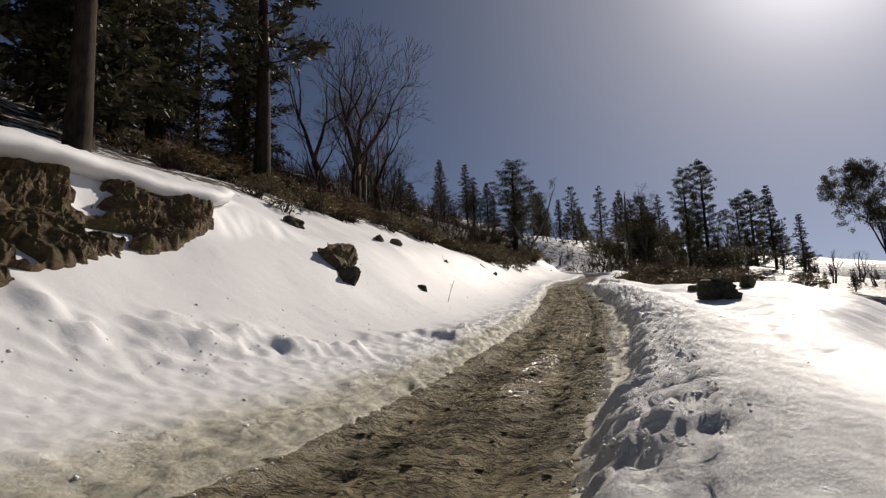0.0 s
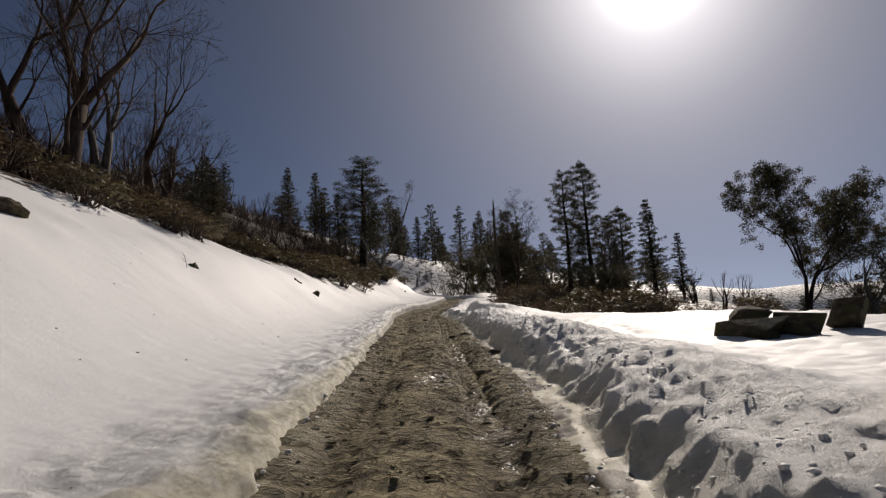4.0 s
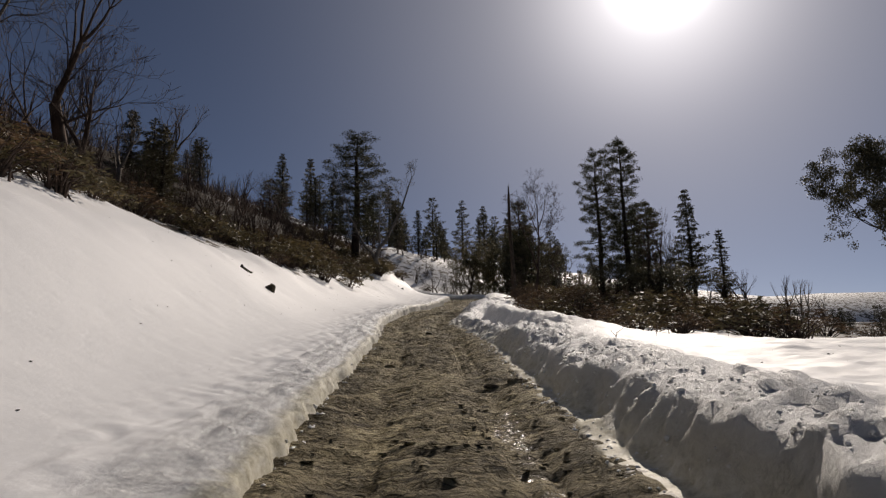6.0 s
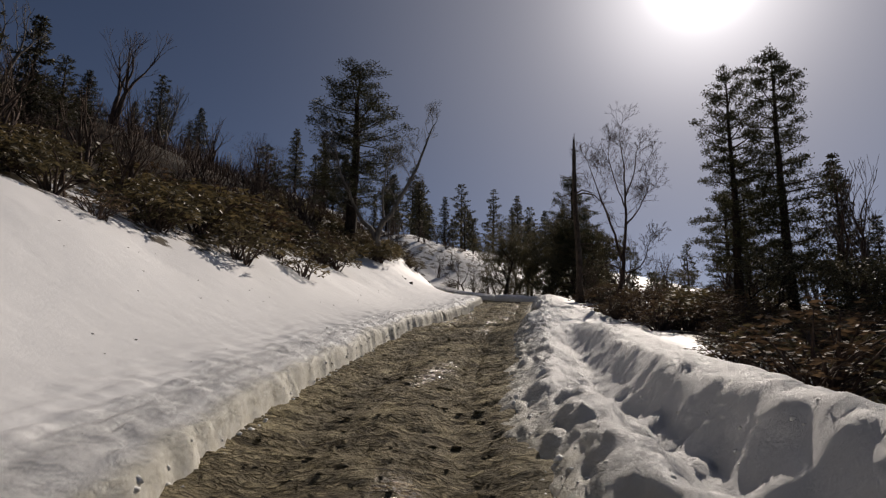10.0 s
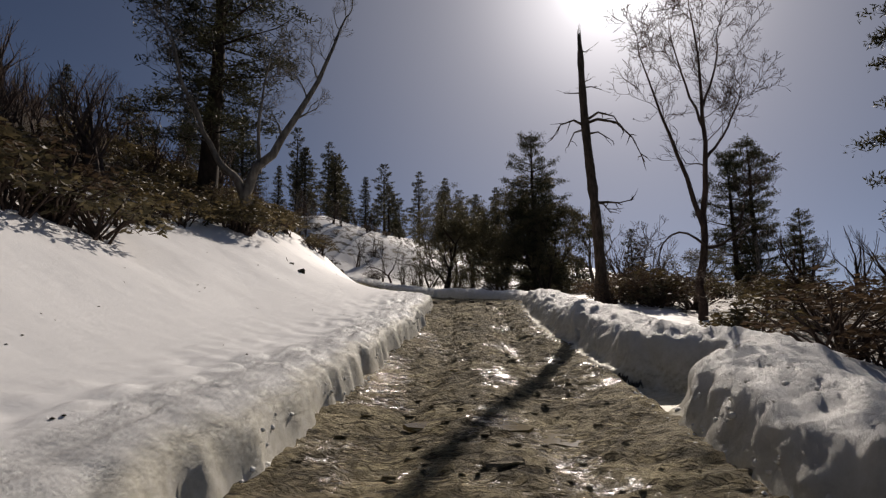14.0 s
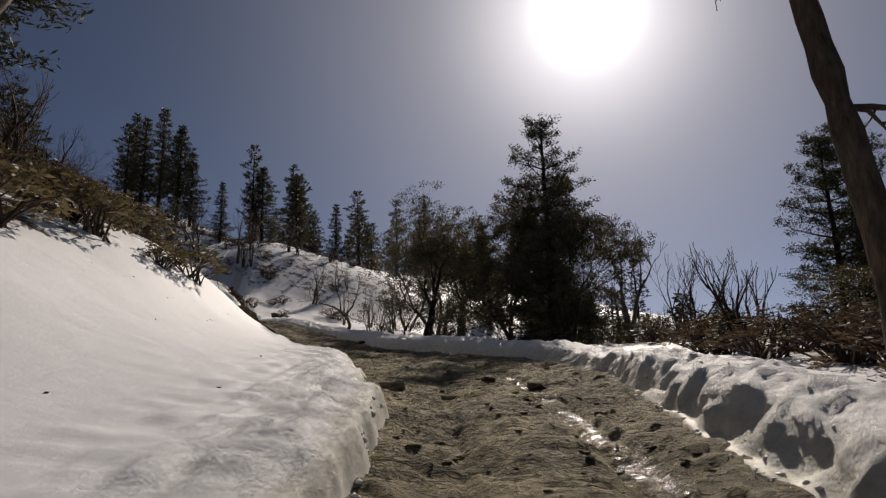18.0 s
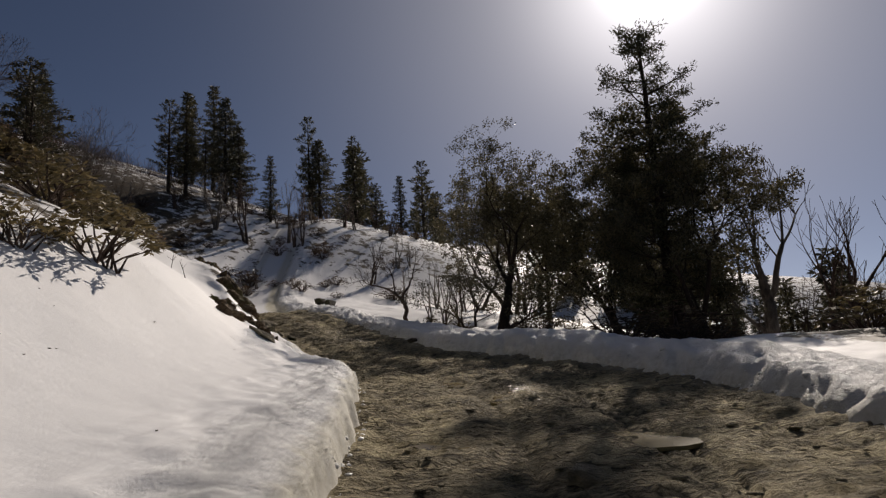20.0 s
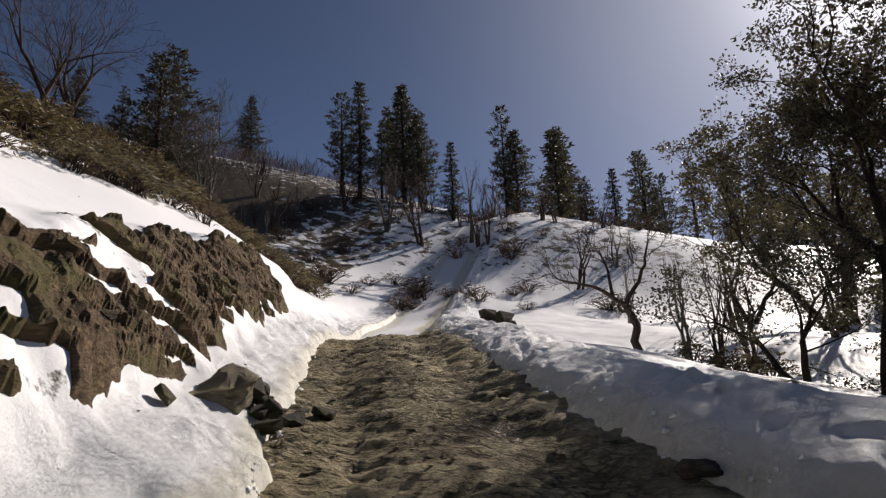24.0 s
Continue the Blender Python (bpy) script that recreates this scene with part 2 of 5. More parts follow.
ROCK = make_rock("slate_rock", (0.032, 0.025, 0.018), (0.24, 0.19, 0.13), (0.095, 0.092, 0.030))
ROCK_EARTH = make_rock("earthy_rock", (0.060, 0.038, 0.021), (0.34, 0.23, 0.13), (0.14, 0.125, 0.045))
ROCK_DARK = make_rock("mossy_dark_rock", (0.022, 0.019, 0.015), (0.15, 0.13, 0.10), (0.065, 0.066, 0.024))
ROCK_TAN = make_rock("tan_stone", (0.20, 0.165, 0.11), (0.42, 0.36, 0.25), (0.28, 0.24, 0.14))


# ---- shapes ----
def curve_through(points, columns):
    """Smooth functions of y through control rows (y, value, value, ...)."""
    a = np.array(points, float)
    h = np.diff(a[:, 0])
    out = []
    for c in range(1, columns + 1):
        v = a[:, c]
        s = np.diff(v) / h
        m = np.r_[s[0], np.where(s[1:] * s[:-1] > -1e9, (s[1:] * h[:-1] + s[:-1] * h[1:]) / (h[1:] + h[:-1]), 0), s[-1]]

        def fn(y, v=v, m=m):
            y = np.asarray(y, float)
            i = np.clip(np.searchsorted(a[:, 0], y) - 1, 0, len(h) - 1)
            t = (y - a[i, 0]) / h[i]
            lo, hi = t < 0, t > 1
            t = np.clip(t, 0, 1)
            r = (2 * t**3 - 3 * t**2 + 1) * v[i] + (t**3 - 2 * t**2 + t) * h[i] * m[i] + (3 * t**2 - 2 * t**3) * v[i + 1] + (t**3 - t**2) * h[i] * m[i + 1]
            return r + np.where(lo, (y - a[0, 0]) * m[0], 0) + np.where(hi, (y - a[-1, 0]) * m[-1], 0)
        out.append(fn)
    return out


def hash2(ix, iy, seed):
    h = (ix.astype(np.int64) * 374761393 + iy.astype(np.int64) * 668265263 + seed * 1442695041) & 0x7FFFFFFF
    h = ((h ^ (h >> 13)) * 1274126177) & 0x7FFFFFFF
    return ((h ^ (h >> 16)) & 0xFFFF) / 65535.0


def vnoise(x, y, seed=0):
    """Value noise in -1..1 on arrays."""
    ix, iy = np.floor(x), np.floor(y)
    fx, fy = x - ix, y - iy
    fx, fy = fx * fx * (3 - 2 * fx), fy * fy * (3 - 2 * fy)
    a, b = hash2(ix, iy, seed), hash2(ix + 1, iy, seed)
    c, d = hash2(ix, iy + 1, seed), hash2(ix + 1, iy + 1, seed)
    return 2 * (a + (b - a) * fx + (c - a) * fy + (a - b - c + d) * fx * fy) - 1


def fbm(x, y, seed=0, octaves=4, gain=0.5):
    x, y = np.asarray(x, float), np.asarray(y, float)
    t, amp, tot = 0, 1.0, 0
    for o in range(octaves):
        t, tot = t + amp * vnoise(x * 2**o + 17.3 * o, y * 2**o - 9.1 * o, seed + o), tot + amp
        amp *= gain
    return t / tot


def billow(x, y, seed=0, octaves=4, gain=0.55):
    t, amp = 0, 1.0
    for o in range(octaves):
        t = t + amp * (np.abs(vnoise(x * 2**o + 5.3 * o, y * 2**o + 3.7 * o, seed + o)) - 0.35)
        amp *= gain
    return t


def smooth(a, b, x):
    t = np.clip((np.asarray(x, float) - a) / (b - a), 0, 1)
    return t * t * (3 - 2 * t)


# ---- plan: the track, its banks and the hillside ----
# y, track centre x, track height, half width left and right, left bank height, left slope, right berm height, slope beyond it, drop further off
TRACK = [
    (-60, -1.2, -10.4, 1.45, 1.35, 0.22, 0.42, 0.55, 0.05, -0.18),
    (-32, -1.1, -7.9, 1.6, 1.4, 0.22, 0.46, 0.60, 0.05, -0.18),
    (-22, -1.05, -6.8, 1.5, 1.4, 0.22, 0.50, 0.58, 0.06, -0.18),
    (-14, -0.8, -6.0, 1.3, 1.25, 0.26, 0.52, 0.50, 0.05, -0.18),
    (-5, -0.7, -4.75, 1.15, 1.2, 0.27, 0.52, 0.52, 0.03, -0.15),
    (4, -1.15, -3.5, 1.3, 1.25, 0.28, 0.53, 0.55, 0.00, -0.10),
    (13, -1.9, -2.35, 1.42, 1.33, 0.30, 0.56, 0.60, -0.02, -0.12),
    (20, -2.4, -1.33, 1.4, 1.28, 0.34, 0.53, 0.60, -0.08, -0.25),
    (28, -3.35, -0.28, 1.4, 1.28, 0.42, 0.47, 0.62, -0.08, -0.22),
    (34, -3.5, 0.5, 1.55, 1.6, 0.50, 0.44, 0.62, -0.08, -0.20),
    (41, -3.3, 1.52, 1.55, 1.6, 0.50, 0.40, 0.55, -0.06, -0.20),
    (48, -2.65, 2.35, 1.6, 1.65, 0.52, 0.37, 0.60, -0.05, -0.20),
    (54, -2.2, 3.35, 1.35, 1.35, 0.52, 0.35, 0.55, -0.05, -0.20),
    (58.5, -1.85, 4.15, 1.45, 1.5, 0.50, 0.37, 0.45, -0.04, -0.20),
    (64, -1.7, 4.8, 2.2, 2.3, 0.50, 0.46, 0.42, 0.0, -0.20),
    (69, -2.1, 5.35, 2.4, 2.5, 0.48, 0.58, 0.45, 0.0, -0.20),
    (74, -3.75, 5.95, 2.15, 1.75, 0.42, 0.74, 0.50, 0.00, -0.20),
    (76.5, -5.6, 6.42, 1.6, 1.25, 0.24, 0.95, 0.42, -0.10, -0.15),
    (79, -7.4, 7.08, 1.4, 1.35, 0.20, 0.90, 0.32, -0.20, -0.15),
    (82.5, -9.6, 8.0, 1.35, 1.3, 0.20, 0.95, 0.22, -0.28, -0.15),
    (86, -11.65, 8.75, 1.3, 1.3, 0.20, 0.90, 0.22, -0.28, -0.15),
    (90, -13.5, 9.15, 1.3, 1.3, 0.20, 0.88, 0.25, -0.24, -0.20),
    (94, -15.3, 9.7, 1.3, 1.3, 0.20, 0.66, 0.25, -0.15, -0.25),
    (105, -18.6, 13.2, 1.3, 1.3, 0.10, 0.5, 0.10, -0.25, -0.38),
    (118, -19.5, 21.0, 1.3, 1.3, 0.0, 0.40, 0.0, -0.30, -0.40),
    (135, -19.0, 24.5, 1.3, 1.3, 0.0, 0.40, 0.0, -0.35, -0.35),
    (160, -18.0, 28.0, 1.3, 1.3, 0.0, 0.40, 0.0, -0.15, -0.2),
    (200, -16.0, 33.0, 1.3, 1.3, 0.0, 0.38, 0.0, -0.03, -0.2),
    (270, -14.0, 38.0, 1.3, 1.3, 0.0, 0.30, 0.0, -0.03, -0.2),
    (400, -12.0, 34.0, 1.3, 1.3, 0.0, 0.20, 0.0, -0.03, -0.2),
    (900, -12.0, 10.0, 1.3, 1.3, 0.0, 0.10, 0.0, -0.03, -0.1),
]
CX, RZ, WL, WR, HL, SL, HB, SR, SD = curve_through(TRACK, 9)
Y0, Y1 = -30.0, 90.0
# the slushy shelf between the mud and the right berm; the dirty foot of the left bank
SHELF, DIRTY = curve_through([(-60, 0.05, 2.6), (-22, 0.08, 2.4), (-17, 0.15, 2.1), (-13, 0.42, 1.6), (-9, 0.50, 0.95), (-4, 0.42, 0.7), (4, 0.30, 0.46), (11, 0.32, 0.34), (16, 0.25, 0.30), (20, 0.0, 0.30), (40, 0.0, 0.34), (46, 0.15, 0.36), (54, 0.25, 0.34), (60, 0.1, 0.30), (66, 0.0, 0.30), (90, 0.0, 0.30), (900, 0.0, 0.4)], 2)
# how far above the track the shrubs begin
(BUSH,) = curve_through([(-40, 9.5), (0, 9.0), (12, 7.8), (24, 7.4), (32, 5.8), (40, 4.3), (44, 4.8), (49, 5.8), (55, 6.0), (62, 4.9), (68, 4.2), (74, 3.8), (77, 4.2), (80, 4.6), (84, 3.4), (90, 2.7), (110, 3.5), (200, 4.0)], 1)


def HEAD(y):
    return np.arctan((CX(np.asarray(y) + 0.5) - CX(np.asarray(y) - 0.5)))


def across(x, y):
    """Sideways distance from the middle of the track."""
    return (x - CX(y)) * np.cos(HEAD(y))


def ground_z(x, y, masks=False):
    x, y = np.asarray(x, float), np.asarray(y, float)
    d = across(x, y)
    near = smooth(130, 95, y)
    edge = near * (0.16 * fbm(x * 0.9, y * 0.9, 3, 4) + 0.05 * vnoise(x * 5, y * 5, 9))
    gap = 0.9 * np.exp(-(((y - 45.4) / 1.1) ** 2))
    rawL, rawM = -d - WL(y), d - WR(y) - gap
    rawR = rawM - SHELF(y)
    eL, eR = rawL + edge * smooth(2.6, 0.5, rawL), rawR + 1.4 * edge * smooth(2.6, 0.5, rawR)
    eM = np.maximum(rawM + 0.7 * edge, eR)
    zr = RZ(y)
    # left: a cut bank of snow, then the slope
    crisp = smooth(2, 9, y)
    early = smooth(-5, -14, y)
    face = HL(y) * ((0.55 + 0.25 * crisp - 0.35 * early) * smooth(0.0, 0.15 + 0.5 * early, eL) + (0.45 - 0.25 * crisp + 0.35 * early) * smooth(0.1, 0.5 + 1.7 * early, eL))
    # a broken ridge of thrown snow above the dirty foot
    mid = np.clip(1.4 + 0.34 * (-9.7 - y), 0.9, 4.6)
    broken = smooth(-0.35, 0.35, fbm(x * 1.1 + 4, y * 1.1, 25, 3)) * (0.7 + 0.6 * fbm(x * 2.2, y * 2.2, 26, 4, 0.65))
    face = face + 0.36 * smooth(-3, -9, y) * near * broken * smooth(mid - 0.28, mid, eL) * smooth(mid + 1.3, mid + 0.1, eL)
    face = face + 0.09 * early * (0.3 + fbm(x * 3.6, y * 3.6, 27, 4, 0.6)) * smooth(mid - 1.3, mid - 0.3, eL) * smooth(mid + 0.6, mid, eL)
    q = np.clip(eL - 0.3, 0, None)
    s = SL(y)
    rise = (s * np.minimum(q, 9) + np.minimum(s, 0.45) * (np.clip(q, 9, 55) - 9 + 0.35 * np.clip(q - 55, 0, 160))) * smooth(0, 7.0 - 4.0 * smooth(66, 76, y), q + 0.8)
    bench = smooth(73.5, 76.5, y) * smooth(92, 87, y)
    stepped = 0.70 * np.clip(eL, 0, 1.0) + 1.75 * np.clip(eL - 1.0, 0, 0.85) + 0.75 * np.clip(eL - 1.85, 0, 7.45) + 0.45 * (np.clip(eL, 9.3, 55) - 9.3 + 0.35 * np.clip(eL - 55, 0, 160))
    rise = rise * (1 - bench) + stepped * bench
    rise = rise + near * 0.30 * fbm(x * 0.22, y * 0.22, 21, 3) * smooth(1, 6, q) + 1.5 * fbm(x * 0.05, y * 0.05, 22, 3) * smooth(12, 40, q)
    lump = near * (0.06 * fbm(x * 1.3, y * 1.3, 31, 3) * smooth(0.0, 0.25, eL) * smooth(2.2, 0.5, eL) + (0.07 * smooth(-4, 4, y) * billow(x * 3.2, y * 3.2, 32, 2, 0.5) + 0.12 * smooth(6, -4, y) * (0.3 + fbm(x * 2.9, y * 2.9, 32, 4, 0.6))) * smooth(0.0, 0.25, eL) * smooth(2.2, 0.5, eL) + 0.008 * fbm(x * 3, y * 3, 33, 3) * smooth(0.4, 1.5, eL))
    lump = lump + near * 0.045 * smooth(2, -5, y) * fbm(x * 7.5, y * 7.5, 34, 3, 0.6) * smooth(0.1, 0.5, eL) * smooth(mid + 1.0, mid, eL)
    zl = face + rise + lump
    # right: a thrown-up berm, then the field or the drop
    soft = smooth(7, 1, y)
    lean = smooth(0.0, 0.42 + 0.08 * soft, eR) * (0.8 - 0.2 * soft) + smooth(0.3, 0.9 + 0.4 * soft, eR) * (0.2 + 0.2 * soft)
    back = smooth(0.8, 2.6, eR)
    keep = np.where(y < 24, 0.55, 0.25)
    berm = HB(y) * (1 + near * 0.25 * fbm(y * 0.35, y * 0 + 4, 41, 3)) * (lean - back * (1 - keep) * lean)
    # a low ploughed ridge with a trough behind it, then the berm
    ploughed = smooth(16, 20, y) * smooth(41, 35, y)
    twin = 0.26 * np.exp(-(((eR - 0.75) / 0.3) ** 2)) * smooth(0, 0.2, eR) + 0.10 * smooth(0, 0.3, eR) + HB(y) * smooth(1.35, 2.0, eR) * (1 - 0.75 * smooth(2.4, 4.2, eR))
    berm = berm * (1 - ploughed) + twin * ploughed
    q2 = np.clip(eR - 1.0, 0, None)
    w = 6.0 + 8.0 * smooth(5, 25, y)
    go = SR(y) * np.minimum(q2, w) + SD(y) * np.clip(np.minimum(q2, 90) - w, 0, None)
    brink = 1.5 + 3.2 * smooth(-11, -1, y) + 0.22 * np.clip(y, 0, 24)
    go = go - 0.34 * smooth(24, 15, y) * np.clip(q2 - brink, 0, 11) * smooth(0, 2.0, q2 - brink)
    rough = np.where(y < 8, 0.15, 0.12)
    grains = near * (0.048 * billow(x * 5.7 + 0.5 * vnoise(x * 3, y * 3, 66), y * 5.7, 58, 2, 0.6) + 0.02 * vnoise(x * 11, y * 11, 67) + 0.04 * smooth(2, -5, y) * fbm(x * 7.5, y * 7.5, 68, 3, 0.6)) * smooth(0.05, 0.3, eR) * smooth(1.7 + 0.5 * ploughed, 0.8 + 0.5 * ploughed, eR) * (0.45 + 0.55 * smooth(-0.2, 0.3, fbm(x * 0.7, y * 0.7, 59, 2)))
    lump2 = near * rough * (0.5 * fbm(x * 1.3, y * 1.3, 51, 3) + 0.35 * billow(x * 2.3, y * 2.3, 52, 2, 0.5) + 0.6 * (billow(x * 3.9, y * 3.9, 54, 2, 0.5) * smooth(-6, 2, y) + (0.3 + 1.1 * fbm(x * 3.3, y * 3.3, 54, 4, 0.6)) * smooth(2, -6, y))) * smooth(0.02, 0.35, eR) * smooth(2.4 + 1.2 * ploughed, 0.7 + 1.2 * ploughed, eR)
    lump2 = lump2 + near * 0.12 * fbm(x * 0.5, y * 0.5, 53, 3) * smooth(0.5, 2, eR) + near * 0.02 * fbm(x * 3, y * 3, 55, 3) * smooth(1, 2, eR)
    far = 1.2 * fbm(x * 0.06, y * 0.06, 57, 3) * smooth(12, 40, q2)
    zz = berm + go + lump2 + far + grains
    shelf = 0.045 * smooth(0.0, 0.08, eM) + 0.05 * smooth(0.0, 0.5, eM) + 0.035 * billow(x * 3.1, y * 3.1, 56, 3, 0.6) * smooth(0, 0.1, eM)
    shelf = shelf * smooth(0.0, 0.1, SHELF(y))
    bed = -0.10 - 0.05 * smooth(0.0, -0.5, np.maximum(eL, eM))
    crag = smooth(71.5, 74, y) * smooth(86.5, 83.5, y) * smooth(0.8, 1.2, eL) * smooth(2.6, 1.9, eL)
    zl = zl + crag * (0.2 * (1 - 2 * np.abs(fbm(x * 1.1, y * 1.1, 35, 4, 0.5))) + 0.05)
    # a snow cornice over the first cut
    brow = (0.5 + 0.45 * smooth(-11, -15, y)) * smooth(-5.5, -9, y) * smooth(-34, -22, y) * smooth(5.85, 6.5, eL + 0.3 * fbm(x, y, 36, 3))
    zl = zl + brow * smooth(14, 8.2, eL)
    fill = 0.35 * smooth(90.5, 93.5, y) * smooth(100, 94, y)
    z = zr + fill + np.where(eL > 0, zl, 0) + np.where(eR > 0, zz, 0) + np.where(eM > 0, shelf, 0) + bed * smooth(0.10, 0.0, np.maximum(eL, eM)) * near
    if not masks:
        return z
    out = np.maximum(eL, eM)
    stain = 0.25 * fbm(x * 1.3, y * 0.5, 63, 3)
    dirt = smooth(1.15, 0.45, eL / DIRTY(y) + stain) * (eL > -0.5) * (0.92 - 0.30 * smooth(8, 26, y)) + np.maximum(smooth(0.5 + 0.4 * ploughed, 0.0, eR) * (eR > -0.1) * 0.75, (eM > -0.5) * (eR < 0.05) * (0.95 + stain))
    dirt = np.clip(dirt, 0, 1) * near
    earth = 0.55 * smooth(-0.4, 1.8, eL - BUSH(y) + 1.0 * fbm(x * 0.3, y * 0.3, 61, 3)) * smooth(-2, 6, y) + 0.55 * smooth(8.5, 11, eL) * smooth(6, -2, y)
    earth = earth + 0.62 * smooth(3.3, 5.3, eR) * smooth(20, 27, y) * smooth(100, 80, y) + 0.5 * smooth(9, 13, eR) * smooth(27, 20, y)
    knoll = smooth(100, 112, y) * (0.43 + 0.06 * smooth(130, 170, y)) * (eL < 6)
    earth = earth + 0.28 * smooth(9, 13, eL) * smooth(-2, 8, y) * smooth(125, 105, y)
    earth = np.maximum(np.maximum(earth, knoll), 0.36 * crag) * np.where(out < 0, 0, 1)
    earth = earth + (0.44 + 0.10 * smooth(38, 46, y) + 0.11 * smooth(2, -5, y)) * (eM > -0.05) * smooth(0.0, -0.12, eR) * near * smooth(0.05, 0.2, SHELF(y))
    crumb = smooth(0.0, 0.2, eR) * smooth(2.6 + ploughed, 1.3 + ploughed, eR) + smooth(0.0, 0.2, eL) * smooth(1.3 + 0.8 * smooth(6, -4, y), 0.5, eL)
    return z, dirt, earth, crumb * near


def road_z(x, y, u, masks=False):
    sway = 0.07 * fbm(y * 0.25, y * 0 + 2, 83, 2)
    v = u + sway
    ruts = -0.055 * (np.exp(-((v - 0.72) / 0.24) ** 2) + np.exp(-((v + 0.72) / 0.24) ** 2)) + 0.03 * np.exp(-(v / 0.35) ** 2)
    treads = np.exp(-((v - 0.60) / 0.045) ** 2) + np.exp(-((v - 0.86) / 0.04) ** 2) + 0.7 * np.exp(-((v + 0.62) / 0.05) ** 2)
    treads = treads * smooth(-0.25, 0.25, fbm(y * 0.18, y * 0 + 6, 85, 2))
    # short plates of mud, broken across the track
    plate = smooth(-0.10, 0.10, fbm(x * 2.0, y * 5.0, 71, 4, 0.6)) * 0.6 + smooth(-0.05, 0.12, fbm(x * 4.6, y * 11, 73, 3, 0.55)) * 0.4
    z = RZ(y) + ruts - 0.045 * treads + 0.05 * (plate - 0.5) + 0.028 * fbm(x * 7, y * 12, 75, 3) + 0.04 * fbm(x * 0.8, y * 0.8, 77, 2)
    z = z + 0.05 * smooth(0.4, 0.0, np.minimum(u + WL(y), WR(y) - u))
    z = z - 0.30 * smooth(0.15, 0.45, np.maximum(-u - WL(y), u - WR(y)))
    if not masks:
        return z
    slush = np.clip(smooth(-0.5, -0.12, -(u + WL(y))) * 0.9 * smooth(9, 3, y) + smooth(-0.35, -0.02, u - WR(y)) * 0.8 * (0.5 + 0.5 * fbm(x * 0.4, y * 0.4, 79, 2)), 0, 1)
    slush = slush * np.clip(0.6 + 0.8 * fbm(x * 4, y * 4, 81, 3), 0, 1)
    film = smooth(-0.1, 0.35, fbm(x * 1.2, y * 0.28, 87, 3)) * (0.35 + 0.65 * np.exp(-((v - 0.15) / 0.28) ** 2))
    wet = np.maximum(film, smooth(0.0, 0.3, fbm(x * 0.9 + 3, y * 0.22, 89, 3)) * np.exp(-((v - 0.74) / 0.30) ** 2) * 0.72)
    wet = np.clip(wet + 0.5 * smooth(38, 43, y) * smooth(58, 50, y) * smooth(-0.3, 0.2, fbm(x * 1.4, y * 0.8, 95, 3)), 0, 1)
    return z, slush, np.clip(wet * (1.25 - 0.7 * plate), 0, 1)


def build_mesh(name, verts, faces, material, smooth_shade=True):
    me = bpy.data.meshes.new(name)
    if isinstance(faces, list):
        me.from_pydata(verts if isinstance(verts, list) else verts.tolist(), [], faces)
    else:
        k, c = faces.shape
        me.vertices.add(len(verts))
        me.vertices.foreach_set("co", np.ascontiguousarray(verts, np.float32).ravel())
        me.loops.add(k * c)
        me.loops.foreach_set("vertex_index", np.ascontiguousarray(faces, np.int32).ravel())
        me.polygons.add(k)
        me.polygons.foreach_set("loop_start", np.arange(k, dtype=np.int32) * c)
    me.materials.append(material)
    if smooth_shade:
        me.polygons.foreach_set("use_smooth", np.ones(len(me.polygons), bool))
    me.update(calc_edges=True)
    return me


def grid_mesh(name, X, Y, Z, material):
    r, c = X.shape
    v = np.stack([X, Y, Z], -1).reshape(-1, 3)
    i = np.arange(r * c).reshape(r, c)
    f = np.stack([i[:-1, :-1], i[:-1, 1:], i[1:, 1:], i[1:, :-1]], -1).reshape(-1, 4)
    return build_mesh(name, v, f, material)


def set_mask(me, name, values):
    at = me.attributes.new(name, "FLOAT", "POINT")
    at.data.foreach_set("value", np.ascontiguousarray(values, np.float32).ravel())


def under(ob, parent):
    ob.parent = parent
    return ob


